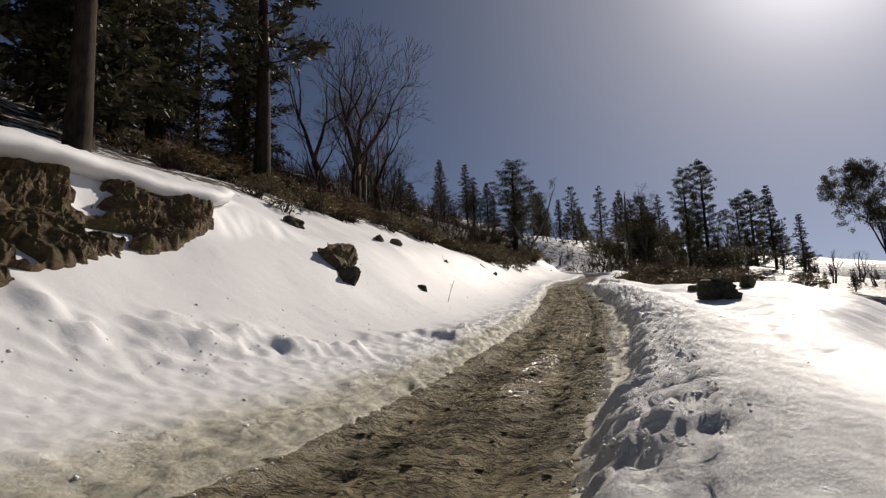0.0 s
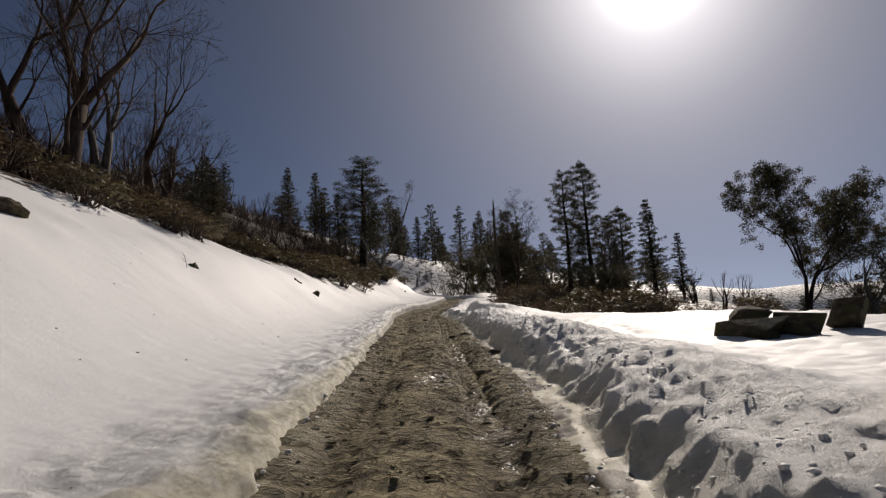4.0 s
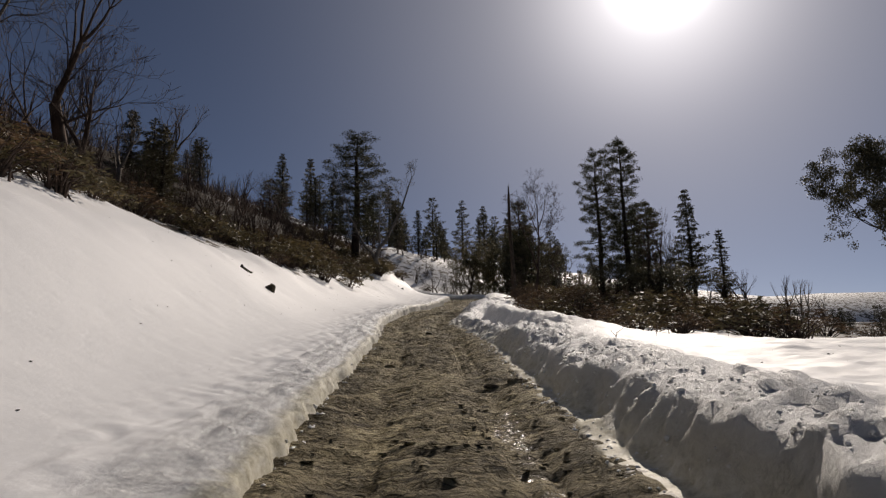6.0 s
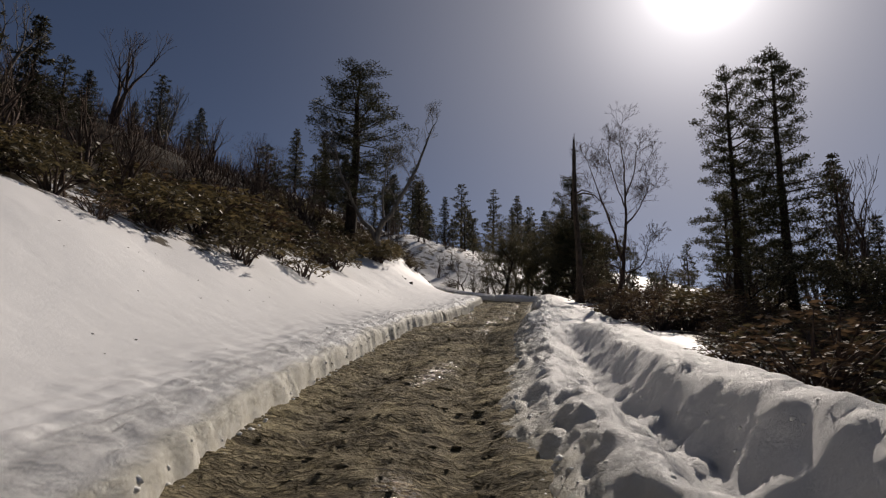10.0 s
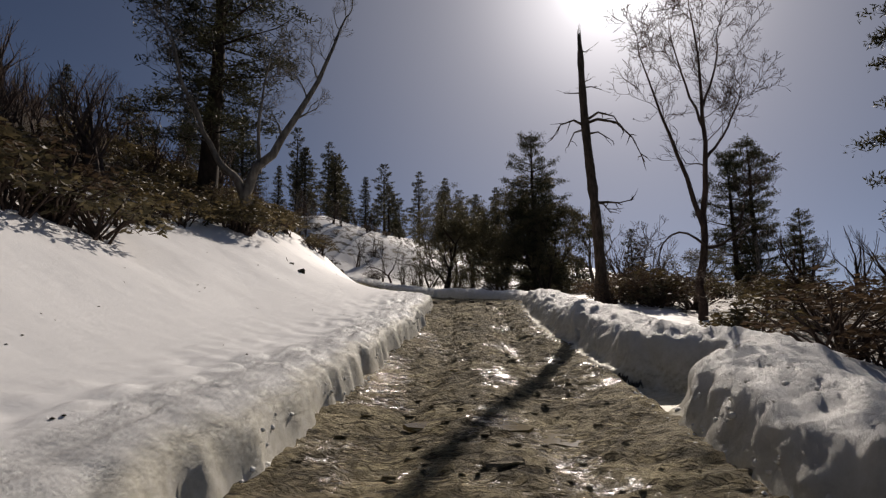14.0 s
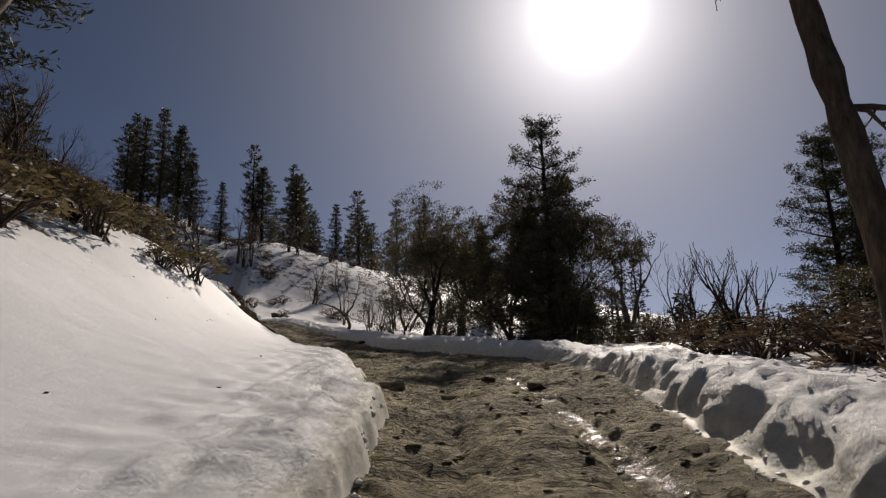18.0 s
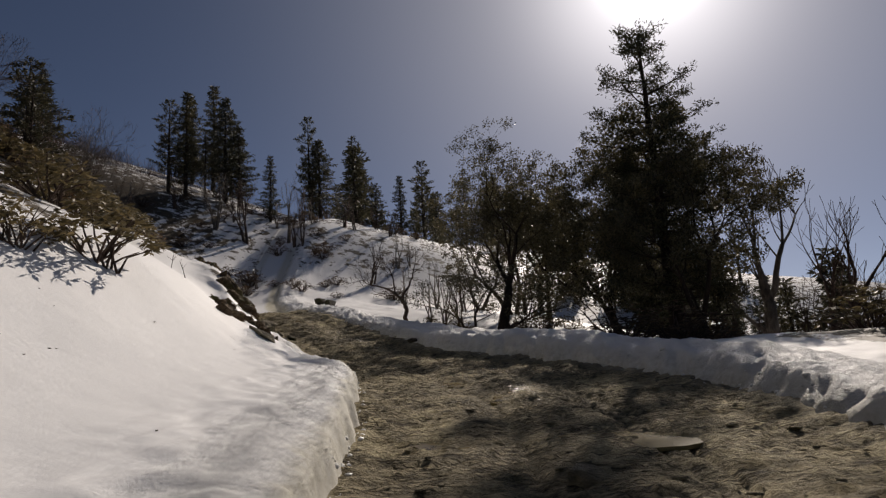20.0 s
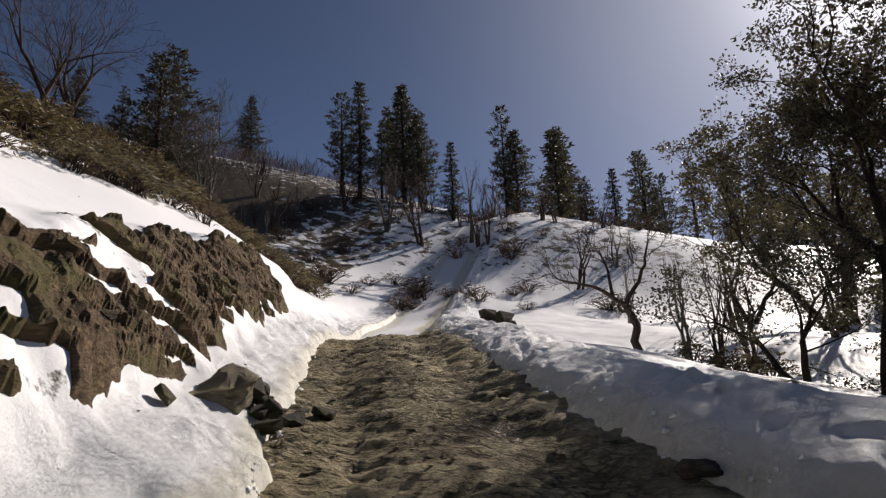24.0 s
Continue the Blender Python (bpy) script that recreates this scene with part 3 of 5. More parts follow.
class Shape:
    """Collects tubes and leaves for one mesh."""
    def __init__(self):
        self.v, self.f, self.n = [], [], 0

    def tube(self, pts, radii, sides=6):
        pts = np.asarray(pts, float)
        d = np.empty_like(pts)
        d[0], d[-1] = pts[1] - pts[0], pts[-1] - pts[-2]
        d[1:-1] = pts[2:] - pts[:-2]
        d /= np.linalg.norm(d, axis=1, keepdims=True) + 1e-9
        ref = np.array([0, 0, 1.0]) if abs(d[0][2]) < 0.9 else np.array([1.0, 0, 0])
        a = d[:, (1, 2, 0)] * ref[[2, 0, 1]] - d[:, (2, 0, 1)] * ref[[1, 2, 0]]
        a /= np.linalg.norm(a, axis=1, keepdims=True) + 1e-9
        b = d[:, (1, 2, 0)] * a[:, (2, 0, 1)] - d[:, (2, 0, 1)] * a[:, (1, 2, 0)]
        ang = np.arange(sides) * 2 * math.pi / sides
        ring = pts[:, None] + np.asarray(radii)[:, None, None] * (np.cos(ang)[None, :, None] * a[:, None] + np.sin(ang)[None, :, None] * b[:, None])
        self.v.append(ring.reshape(-1, 3))
        k = len(pts)
        i = self.n + np.arange(k * sides).reshape(k, sides)
        j = np.roll(i, -1, 1)
        self.f.append(np.stack([i[:-1], j[:-1], j[1:], i[1:]], -1).reshape(-1, 4))
        if radii[-1] > 0.02:
            self.v.append(pts[-1:] + d[-1:] * radii[-1] * 0.4)
            e = i[-1][np.arange(0, sides - 1, 2)]
            self.f.append(np.stack([e, j[-1][np.arange(0, sides - 1, 2)], np.roll(i[-1], -2)[np.arange(0, sides - 1, 2)], np.full(len(e), self.n + k * sides)], -1))
            self.n += 1
        self.n += k * sides

    def leaves(self, centre, along, length, width, rng):
        """Flat blades: quads from centre, along the given ways."""
        centre, along = np.asarray(centre, float), np.asarray(along, float)
        k = len(centre)
        along = along / (np.linalg.norm(along, axis=1, keepdims=True) + 1e-9)
        side = np.cross(along, rng.normal(size=(k, 3)))
        side /= np.linalg.norm(side, axis=1, keepdims=True) + 1e-9
        length, width = np.broadcast_to(length, k)[:, None], np.broadcast_to(width, k)[:, None]
        q = np.stack([centre, centre + along * length * 0.5 + side * width * 0.5, centre + along * length, centre + along * length * 0.5 - side * width * 0.5], 1)
        self.v.append(q.reshape(-1, 3))
        self.f.append(self.n + np.arange(4 * k).reshape(k, 4))
        self.n += 4 * k

    def mesh(self, name, material, smooth_shade=True):
        return build_mesh(name, np.concatenate(self.v) if self.v else np.zeros((0, 3)), np.concatenate(self.f), material, smooth_shade)


def thing(name, label, category, group=""):
    return tagged(new(name), label, category, group)


def part(name, me, parent, label=""):
    ob = new(name, me)
    ob.parent = parent
    return tagged(ob, label)


def unit(rng, k):
    v = rng.normal(size=(k, 3))
    return v / np.linalg.norm(v, axis=1, keepdims=True)


# ---- ground and road ----
GRID = []


def gz(x, y):
    """Height of the built ground."""
    us, ys, Z = GRID
    u = float(x) - float(CX(y))
    i, j = int(np.searchsorted(ys, y)) - 1, int(np.searchsorted(us, u)) - 1
    f, g = (y - ys[i]) / (ys[i + 1] - ys[i]), (u - us[j]) / (us[j + 1] - us[j])
    return float((Z[i, j] * (1 - g) + Z[i, j + 1] * g) * (1 - f) + (Z[i + 1, j] * (1 - g) + Z[i + 1, j + 1] * g) * f)


def build_ground():
    us = [0.0]
    while us[-1] < 700:
        step = 0.3 if us[-1] < 0.85 else 0.04 if 1.0 < us[-1] < 2.5 else 0.055 if us[-1] < 4.2 else 0.12 if us[-1] < 7.5 else min(step * 1.12, 40)
        us.append(us[-1] + step)
    us = np.array([-u for u in us[:0:-1]] + us)
    ys = [Y0]
    while ys[-1] < 900:
        y = ys[-1]
        ys.append(y + (0.085 if y < Y1 else min(0.085 * 1.07 ** ((y - Y1) / 0.6), 0.4) if y < Y1 + 40 else min((y - Y1 - 38) * 0.2, 40)))
    back, s = [Y0], 0.13
    while back[-1] > -400:
        s *= 1.2
        back.append(back[-1] - min(s, 40))
    ys = np.array(back[:0:-1] + ys)
    U, Y = np.meshgrid(us, ys)
    X = U + CX(Y)
    Z, dirt, earth, crumb = ground_z(X, Y, True)
    GRID.extend((us, ys, Z))
    out = np.where(U > 0, -1.0, 0.4) * crumb * smooth(3.3, 2.4, np.abs(U))
    X = X + out * (0.07 * fbm(Y * 2.6, Z * 4.0, 96, 3, 0.6) + 0.05 * billow(Y * 5.5, Z * 7.5, 94, 2, 0.6) + 0.03 * fbm(Y * 10 + U, Z * 13, 97, 2))
    me = grid_mesh("ground", X, Y, Z, SNOW)
    set_mask(me, "dirt", dirt)
    set_mask(me, "earth", earth)
    set_mask(me, "crumb", crumb)
    tagged(new("ground", me), "snow-covered hillside with bare brown earth patches", "ground", kind="structure")


def build_road():
    us = np.arange(-2.75, 2.76, 0.05)
    ys = np.arange(Y0, 94.5, 0.06)
    U, Y = np.meshgrid(us, ys)
    X = U / np.cos(HEAD(Y)) + CX(Y)
    Z, slush, wet = road_z(X, Y, U, True)
    me = grid_mesh("road", X, Y, Z, MUD)
    set_mask(me, "slush", slush)
    set_mask(me, "wet", wet)
    tagged(new("road", me), "rutted wet muddy track with stones and slush", "road", kind="structure")


build_ground()
build_road()


# ---- trees ----
def conifer_meshes(seed, h=10.0, width=0.17, bare=0.18, dense=1.0, open_tiers=False, material=NEEDLES, blade=1.0):
    rng = np.random.default_rng(seed)
    wood, crown = Shape(), Shape()
    zs = np.linspace(0, h, 14)
    sway = np.cumsum(rng.normal(0, 0.012 * h / 10, (14, 2)), 0)
    line = np.c_[sway, zs]
    r0 = 0.020 * h
    wood.tube(line, r0 * (1 - zs / h) ** 0.85 + 0.012, 8)
    z = bare * h
    cs, ds = [], []
    while z < h * 0.985:
        t = (z / h - bare) / (1 - bare)
        reach = h * width * ((1 - t) ** (0.75 if not open_tiers else 0.55) * (0.55 + 0.45 * min(1, t * 6 + 0.3))) + 0.12
        k = rng.integers(3, 6) if open_tiers else rng.integers(4, 7)
        base_a = rng.uniform(0, 6.28)
        tier = rng.uniform(0.72, 1.2)
        for i in range(k):
            L = tier * reach * rng.uniform(0.38, 1.15)
            if open_tiers and rng.random() < 0.22:
                L *= 0.45
            a = base_a + 6.283 * i / k + rng.normal(0, 0.25)
            out = np.array([math.cos(a), math.sin(a), 0])
            droop = rng.uniform(-0.30, 0.02) if not open_tiers else rng.uniform(-0.1, 0.25)
            c0 = np.array([np.interp(z, zs, line[:, 0]), np.interp(z, zs, line[:, 1]), z])
            p = [c0 + out * L * s + np.array([0, 0, L * (droop * s + 0.22 * s * s)]) for s in (0, 0.5, 1)]
            wood.tube(p, [0.022 * (L + 0.3), 0.014 * (L + 0.3), 0.004], 3)
            n = int((10 + 34 * L) * dense)
            s = rng.uniform(0.18 if not open_tiers else 0.42, 1.03, n)
            q = np.array(p[0]) * (1 - s)[:, None] ** 2 + 2 * np.array(p[1]) * (s * (1 - s))[:, None] + np.array(p[2]) * (s**2)[:, None]
            spread = 0.15 * L * (1.15 - s) + 0.06
            q = q + rng.normal(0, 1, (n, 3)) * spread[:, None] * np.array([1, 1, 0.42])
            cs.append(q)
            ds.append(out * 0.9 + rng.normal(0, 0.6, (n, 3)) + np.array([0, 0, -0.25 if not open_tiers else 0.25]))
        z += h * rng.uniform(0.024, 0.046) * (1.2 if open_tiers else 1)
    cs, ds = np.concatenate(cs), np.concatenate(ds)
    sz = rng.uniform(0.16, 0.38, len(cs)) * (h / 10) ** 0.5 * blade
    crown.leaves(cs, ds, sz, sz * 0.36, rng)
    return wood.mesh("trunk", BARK_DARK), crown.mesh("crown", material, False)


def pine_meshes(seed, h=14.0, width=0.19, bare=0.2, low=0.6, tufts=1.0):
    """An open pine: limbs in uneven whorls that carry flat tufts of needles."""
    rng = np.random.default_rng(seed)
    wood, crown = Shape(), Shape()
    zs = np.linspace(0, h, 16)
    line = np.c_[np.cumsum(rng.normal(0, 0.02 * h / 10, (16, 2)), 0), zs]
    wood.tube(line, 0.019 * h * (1 - zs / h) ** 0.8 + 0.015, 9)
    z, cs, ds = bare * h, [], []
    while z < h * 0.985:
        t = (z / h - bare) / (1 - bare)
        reach = h * width * np.interp(t, [0, 0.2, 0.45, 0.7, 0.88, 1], [low, 0.5 + 0.5 * low, 1.0, 0.84, 0.55, 0.16])
        k = int(rng.integers(3, 6))
        turn = rng.uniform(0, 6.28)
        for i in range(k):
            L = reach * rng.uniform(0.45, 1.12)
            a = turn + 6.283 * i / k + rng.normal(0, 0.3)
            out = np.array([math.cos(a), math.sin(a), 0])
            rise = np.interp(t, [0, 0.5, 1], [-0.16, 0.06, 0.55]) + rng.normal(0, 0.08)
            c0 = np.array([np.interp(z, zs, line[:, 0]), np.interp(z, zs, line[:, 1]), z])
            f = np.array([0, 0.35, 0.7, 1.0])
            p = c0 + np.outer(f * L, out) + np.outer(L * (rise * f + 0.16 * f * f), (0, 0, 1)) + rng.normal(0, 0.03 * L, (4, 3)) * f[:, None]
            wood.tube(p, 0.020 * (L + 0.4) * (1 - 0.85 * f), 4)
            n = max(3, int((2.4 + 3.3 * L) * tufts))
            for q in rng.uniform(0.34, 1.04, n):
                m = np.array([np.interp(q, f, p[:, j]) for j in range(3)])
                side = np.cross(out, (0, 0, 1)) * rng.normal(0, 0.17 * L)
                m = m + side + np.array([0, 0, rng.normal(0.05, 0.06)])
                wood.tube([m - side * 0.9 - out * 0.05, m], [0.012, 0.006], 3)
                g = int(rng.integers(34, 52))
                rad = rng.uniform(0.26, 0.46) * (h / 14) ** 0.5
                cs.append(m + unit(rng, g) * rng.uniform(0, 1, (g, 1)) ** 0.5 * rad * np.array([1, 1, 0.5]))
                ds.append(unit(rng, g) + np.array([0, 0, 0.35]) + out * 0.3)
        z += h * rng.uniform(0.022, 0.05)
    cs, ds = np.concatenate(cs), np.concatenate(ds)
    sz = rng.uniform(0.10, 0.21, len(cs)) * (h / 14) ** 0.5
    crown.leaves(cs, ds, sz, sz * 0.26, rng)
    return wood.mesh("trunk", BARK_DARK), crown.mesh("crown", PINE_NEEDLES, False)


def grow(wood, tips, rng, p, d, L, r, depth, spread=0.55, up=0.12, wig=0.16, minr=0.004, kids=(2, 4), fine=None):
    """A limb and, from it, smaller ones."""
    n = 5 if depth > 2 else 4
    pts, q = [p], p
    for i in range(n - 1):
        d = d + rng.normal(0, wig, 3) + np.array([0, 0, up * 0.5])
        d /= np.linalg.norm(d)
        q = q + d * L / (n - 1)
        pts.append(q)
    r1 = max(r * 0.62, minr)
    (fine if fine and depth < 3 else wood).tube(pts, np.linspace(r, r1, n), 7 if depth > 3 else 5 if depth > 1 else 3)
    if depth < 2:
        tips.append((q, d))
    if depth == 0:
        return
    for i in range(rng.integers(*kids)):
        nd = d + unit(rng, 1)[0] * spread + np.array([0, 0, up])
        nd /= np.linalg.norm(nd)
        grow(wood, tips, rng, q, nd, L * rng.uniform(0.62, 0.85), r1 * rng.uniform(0.62, 0.85), depth - 1, spread, up, wig, minr, kids, fine)
    for k in range(2 if depth > 1 else 1):
        s = rng.integers(1, n)
        nd = d + unit(rng, 1)[0] * spread * 1.7 + np.array([0, 0, up])
        nd /= np.linalg.norm(nd)
        grow(wood, tips, rng, pts[s], nd, L * rng.uniform(0.42, 0.7), r1 * rng.uniform(0.3, 0.5), max(depth - 2, 0), spread, up, wig, minr, kids, fine)


def bare_meshes(seed, h=8.0, material=BARK_GREY, stems=1, spread=0.5, lean=0.0, depth=5, trunk=0.28, up=0.14, minr=0.006, kids=(2, 4)):
    rng = np.random.default_rng(seed)
    wood, twigs, tips = Shape(), Shape(), []
    for s in range(stems):
        d = np.array([lean + rng.normal(0, 0.12 if stems > 1 else 0.03), rng.normal(0, 0.10), 1.0])
        d /= np.linalg.norm(d)
        grow(wood, tips, rng, np.array([rng.normal(0, 0.1) * (stems > 1), rng.normal(0, 0.1) * (stems > 1), -0.1]), d, h * trunk, 0.033 * h / stems**0.4, depth, spread, up, 0.10, minr, kids, twigs)
    v, w = np.concatenate(wood.v), np.concatenate(twigs.v)
    s = h / max(v[:, 2].max(), w[:, 2].max())
    wood.v, twigs.v = [v * s], [w * s]
    return wood.mesh("trunk", material), twigs.mesh("crown", material)


def leafy_meshes(seed, h=7.0, material=OAK_LEAF, bark=BARK_DARK, spread=0.75, depth=5, leaf=0.17, per_tip=14, trunk=0.26, lean=0.0, up=0.08, puff=0.32, stems=1):
    rng = np.random.default_rng(seed)
    wood, crown, tips = Shape(), Shape(), []
    for k in range(stems):
        d = np.array([lean + rng.normal(0, 0.25 * (stems > 1)), rng.normal(0, 0.06 + 0.2 * (stems > 1)), 1.0])
        d /= np.linalg.norm(d)
        grow(wood, tips, rng, np.array([0, 0, -0.15]), d, h * trunk, 0.021 * h / stems**0.4, depth, spread, up, 0.17)
    P, D = np.array([t[0] for t in tips]), np.array([t[1] for t in tips])
    s = h / (P[:, 2].max() + 0.2)
    wood.v = [np.concatenate(wood.v) * s]
    P = P * s
    k = len(P) * per_tip
    c = np.repeat(P, per_tip, 0) + unit(rng, k) * rng.uniform(0, 1, (k, 1)) ** 0.5 * puff * 1.5 * np.array([1, 1, 0.7])
    crown.leaves(c, np.repeat(D, per_tip, 0) * 0.4 + unit(rng, k), rng.uniform(0.6, 1.2, k) * leaf, rng.uniform(0.4, 0.6, k) * leaf, rng)
    return wood.mesh("trunk", bark), crown.mesh("crown", material, False)


def tree(name, meshes, label, category="tree", group=""):
    e = thing(name, label, category, group)
    for n, me in zip(("trunk", "crown"), meshes):
        part(n, me, e)
    return e


def stand(ob, x, y, h, base_h, turn=0.0, lean=(0, 0), wide=1.0, sink=0.15):
    """A copy of a plant, standing on the ground, h high."""
    s = h / base_h
    z = gz(x, y)
    m = Matrix.Translation((x, y, z - sink)) @ Euler((radians(lean[0]), radians(lean[1]), radians(turn))).to_matrix().to_4x4() @ Matrix.Diagonal((s * wide, s * wide, s, 1))
    c = copy_thing(ob, m)
    c.matrix_basis = m
    return c


TEMPLATES = []


def template(ob):
    TEMPLATES.append(ob)
    return ob


FIR = [template(tree("fir_tree", conifer_meshes(100 + i, 10, 0.185 + 0.025 * (i % 3), 0.14 + 0.06 * (i % 2), 1.3, i % 2 == 1, blade=0.78), "dark green ragged fir tree on the snowy hillside", "tree", "firs on the hillside")) for i in range(5)]
FIR_FAR = [template(tree("fir_tree", conifer_meshes(120 + i, 10, 0.18 + 0.03 * (i % 3), 0.12, 0.3, i % 2 == 1, blade=1.7), "dark green ragged fir tree on the snowy hillside", "tree", "firs on the hillside")) for i in range(3)]
PINE = [template(tree("pine_tree", pine_meshes(200 + i, 14, (0.165, 0.16, 0.185)[i], 0.16 + 0.06 * (i == 0), (0.8, 0.85, 0.95)[i], (1.0, 1.05, 1.0)[i]), "tall pine with open tiered crown beside the track", "tree", "tall pines beside the track")) for i in range(3)]
BIGFIR = [template(tree("forest_fir", conifer_meshes(300 + i, 17, 0.17, 0.10, 1.1, i == 1), "tall dark fir of the dense wood above the bank", "tree", "firs of the wood")) for i in range(2)]
BIGFIR.append(template(tree("forest_fir", conifer_meshes(310, 17, 0.17, 0.34, 1.2, True), "tall dark fir of the dense wood above the bank", "tree", "firs of the wood")))
BARE = [template(tree("bare_tree", bare_meshes(400 + i, 9, BARK_GREY if i == 2 else BARK_TWIG, 1 + (i == 2), 0.66, 0.0, 6, 0.3, 0.08, 0.007), "leafless grey deciduous tree on the slope", "tree", "leafless trees")) for i in range(3)]
BRUSH_TREE = [template(tree("bare_sapling", bare_meshes(420 + i, 5, BARK_TWIG if i else BARK_PALE, 2 + i, 0.45, 0.0, 3, 0.34, 0.25, 0.008, (2, 3)), "thin leafless brown sapling with many stems", "tree", "leafless saplings")) for i in range(3)]
BARE_FAR = [template(tree("bare_tree", bare_meshes(440 + i, 9, BARK_GREY if i != 1 else BARK_TWIG, 1 + i, 0.5, 0.0, 4, 0.3, 0.2, 0.012), "leafless grey deciduous tree on the slope", "tree", "leafless trees")) for i in range(3)]
OAK_LOW = [template(tree("low_oak", leafy_meshes(520 + i, 8, per_tip=22, stems=2, leaf=0.2, puff=0.4, depth=4), "low bushy evergreen oak with brownish leaves", "tree", "low oaks")) for i in range(2)]
OAK = [template(tree("evergreen_oak", leafy_meshes(500 + i, 8, per_tip=(54, 66, 64)[i], stems=1 + (i == 1), leaf=(0.076, 0.10, 0.105)[i], puff=(0.18, 0.20, 0.21)[i], spread=0.62, up=0.13), "evergreen oak with brownish green leaves and dark limbs", "tree", "evergreen oaks")) for i in range(3)]

OAK_FAR = [template(tree("evergreen_oak", leafy_meshes(530 + i, 8, per_tip=24, stems=1 + i, leaf=0.15, puff=0.2, depth=4, spread=0.62, up=0.13), "evergreen oak with brownish green leaves and dark limbs", "tree", "evergreen oaks")) for i in range(2)]


def put(kinds, x, y, top=None, h=None, base=10, k=0, wide=1.0, turn=0.0, lean=(0, 0)):
    if h is None:
        h = max(1.5, top - gz(x, y))
    return stand(kinds[k % len(kinds)], x, y, h, base, turn, lean, wide)


# firs whose tops stand against the sky
for k, (x, y, top, wide) in enumerate([
        (-30.7, 117.5, 36.1, 1), (-32.2, 117.0, 35.0, 1.0), (-28, 120.9, 36.7, 1), (-29.6, 119.5, 32.5, 0.8), (-26.6, 121.0, 33.2, 1), (-22.4, 118.3, 28.7, 1), (-24.9, 142.6, 43.4, 0.8),
        (-23.5, 143, 40, 1.2), (-22.3, 161.3, 47.4, 1.0), (-20.3, 158, 41.8, 1), (-15.8, 174, 44, 1), (-12.3, 186.9, 51, 1), (-10, 186, 43, 1), (-3.8, 211.8, 56.6, 1), (3.4, 198.8, 50.8, 1), (1.5, 185.5, 43.8, 1),
        (6.5, 190, 45, 1.1), (10.5, 188, 43.5, 1.1), (15, 186, 44.5, 1), (-51.4, 162.7, 58.5, 1), (-38, 140.8, 48.8, 1), (-36, 142, 44.8, 1), (-68.8, 147.8, 58, 1), (-72.5, 150, 56, 1.5),
        (20.1, 63.2, 15.0, 0.9), (24, 66, 11.5, 1), (-33.5, 99.3, 30.1, 1.3), (-62, 113, 43.7, 1), (-59, 116, 42, 1)]):
    put(FIR, x, y, top, k=k, wide=wide, turn=70 * k)
for x, y, top, k, wide in ((8.8, 50.9, 15.0, 0, 0.95), (10.7, 49.9, 15.4, 1, 1.0), (5.6, 86.6, 20.8, 2, 1.05), (-12.7, 63.5, 22.5, 0, 1.7), (21.8, 82.9, 19.0, 1, 1.1), (19.6, 82.0, 17.6, 2, 1.0), (25.5, 83.5, 13.5, 0, 1.0)):
    put(PINE, x, y, top, base=14, k=k, turn=97 * k + 40, wide=wide)

# the dense wood above the first bank
rng = np.random.default_rng(5)
for k, (x, y, h) in enumerate([(-16, 4.0, 19), (-14.5, -8.5, 17), (-18, -5, 18), (-20.5, -1, 18), (-22, 3, 17), (-17, -12, 17), (-21, -9, 19), (-24, -6, 18), (-26, 0, 19), (-19, -16, 17), (-23, -14, 18), (-28, -4, 19), (-30, 4, 18),
                               (-25, 7, 17), (-20, 8.5, 13), (-34, 12, 17), (-36, 20, 16), (-33, 27, 13), (-15.5, -17, 16), (-27, 13, 13)]):
    put(BIGFIR, x, y, h=h, base=17, k=2 if k in (0, 1) else k % 2, turn=61 * k, wide=rng.uniform(0.95, 1.25))

# leafless trees on the left slope
for k, (x, y, h, turn, lean, wide) in enumerate([(-19.1, 18.6, 14.5, 0, (0, -3), 0.95), (-16.6, 16.7, 15.0, 120, (0, 4), 0.95), (-18, 21, 13, 200, (0, 6), 0.9), (-19.7, 29.2, 13.5, 60, (0, 0), 0.9), (-17.5, 28.5, 8, 250, (0, 14), 0.9),
                                                 (-26, 38, 8, 20, (0, 0), 1), (-31, 52, 9, 90, (0, 0), 1.1), (-36, 70, 10, 180, (0, 0), 1.1), (-40, 84, 9, 40, (0, 0), 1.2), (-29.5, 89.8, 8.5, 10, (0, 0), 1.1), (-31.5, 91, 8, 100, (0, 0), 1.1),
                                                 (-25.5, 94, 7.5, 230, (0, 0), 0.9), (-27, 96, 9, 300, (0, 0), 0.8), (11.9, 47, 7.2, 45, (0, 0), 0.9), (13, 48.5, 6, 80, (0, 0), 0.9), (11.4, 91, 11.0, 20, (0, 0), 1.1), (15.5, 93, 9.5, 140, (0, 0), 1.1), (22, 96, 7, 10, (0, 0), 1.2),
                                                 (24, 33, 6.5, 70, (0, 0), 1.5), (-22.5, 112, 6, 0, (0, 0), 1.0), (-25.5, 112.5, 5.5, 80, (0, 0), 1.0), (-19, 113, 6.5, 200, (0, 0), 0.8), (-17.5, 112, 5.5, 280, (0, 0), 0.7)]):
    put(BARE if k < 5 or 9 <= k < 13 else BARE_FAR, x, y, h=h, base=9, k=k, turn=turn, lean=lean, wide=wide)
for k in range(70):
    y = rng.uniform(20, 125)
    x = CX(y) - rng.uniform(17, 48)
    put(BRUSH_TREE, x, y, h=rng.uniform(2.5, 5.0), base=5, k=k, turn=rng.uniform(0, 360), wide=1.3)
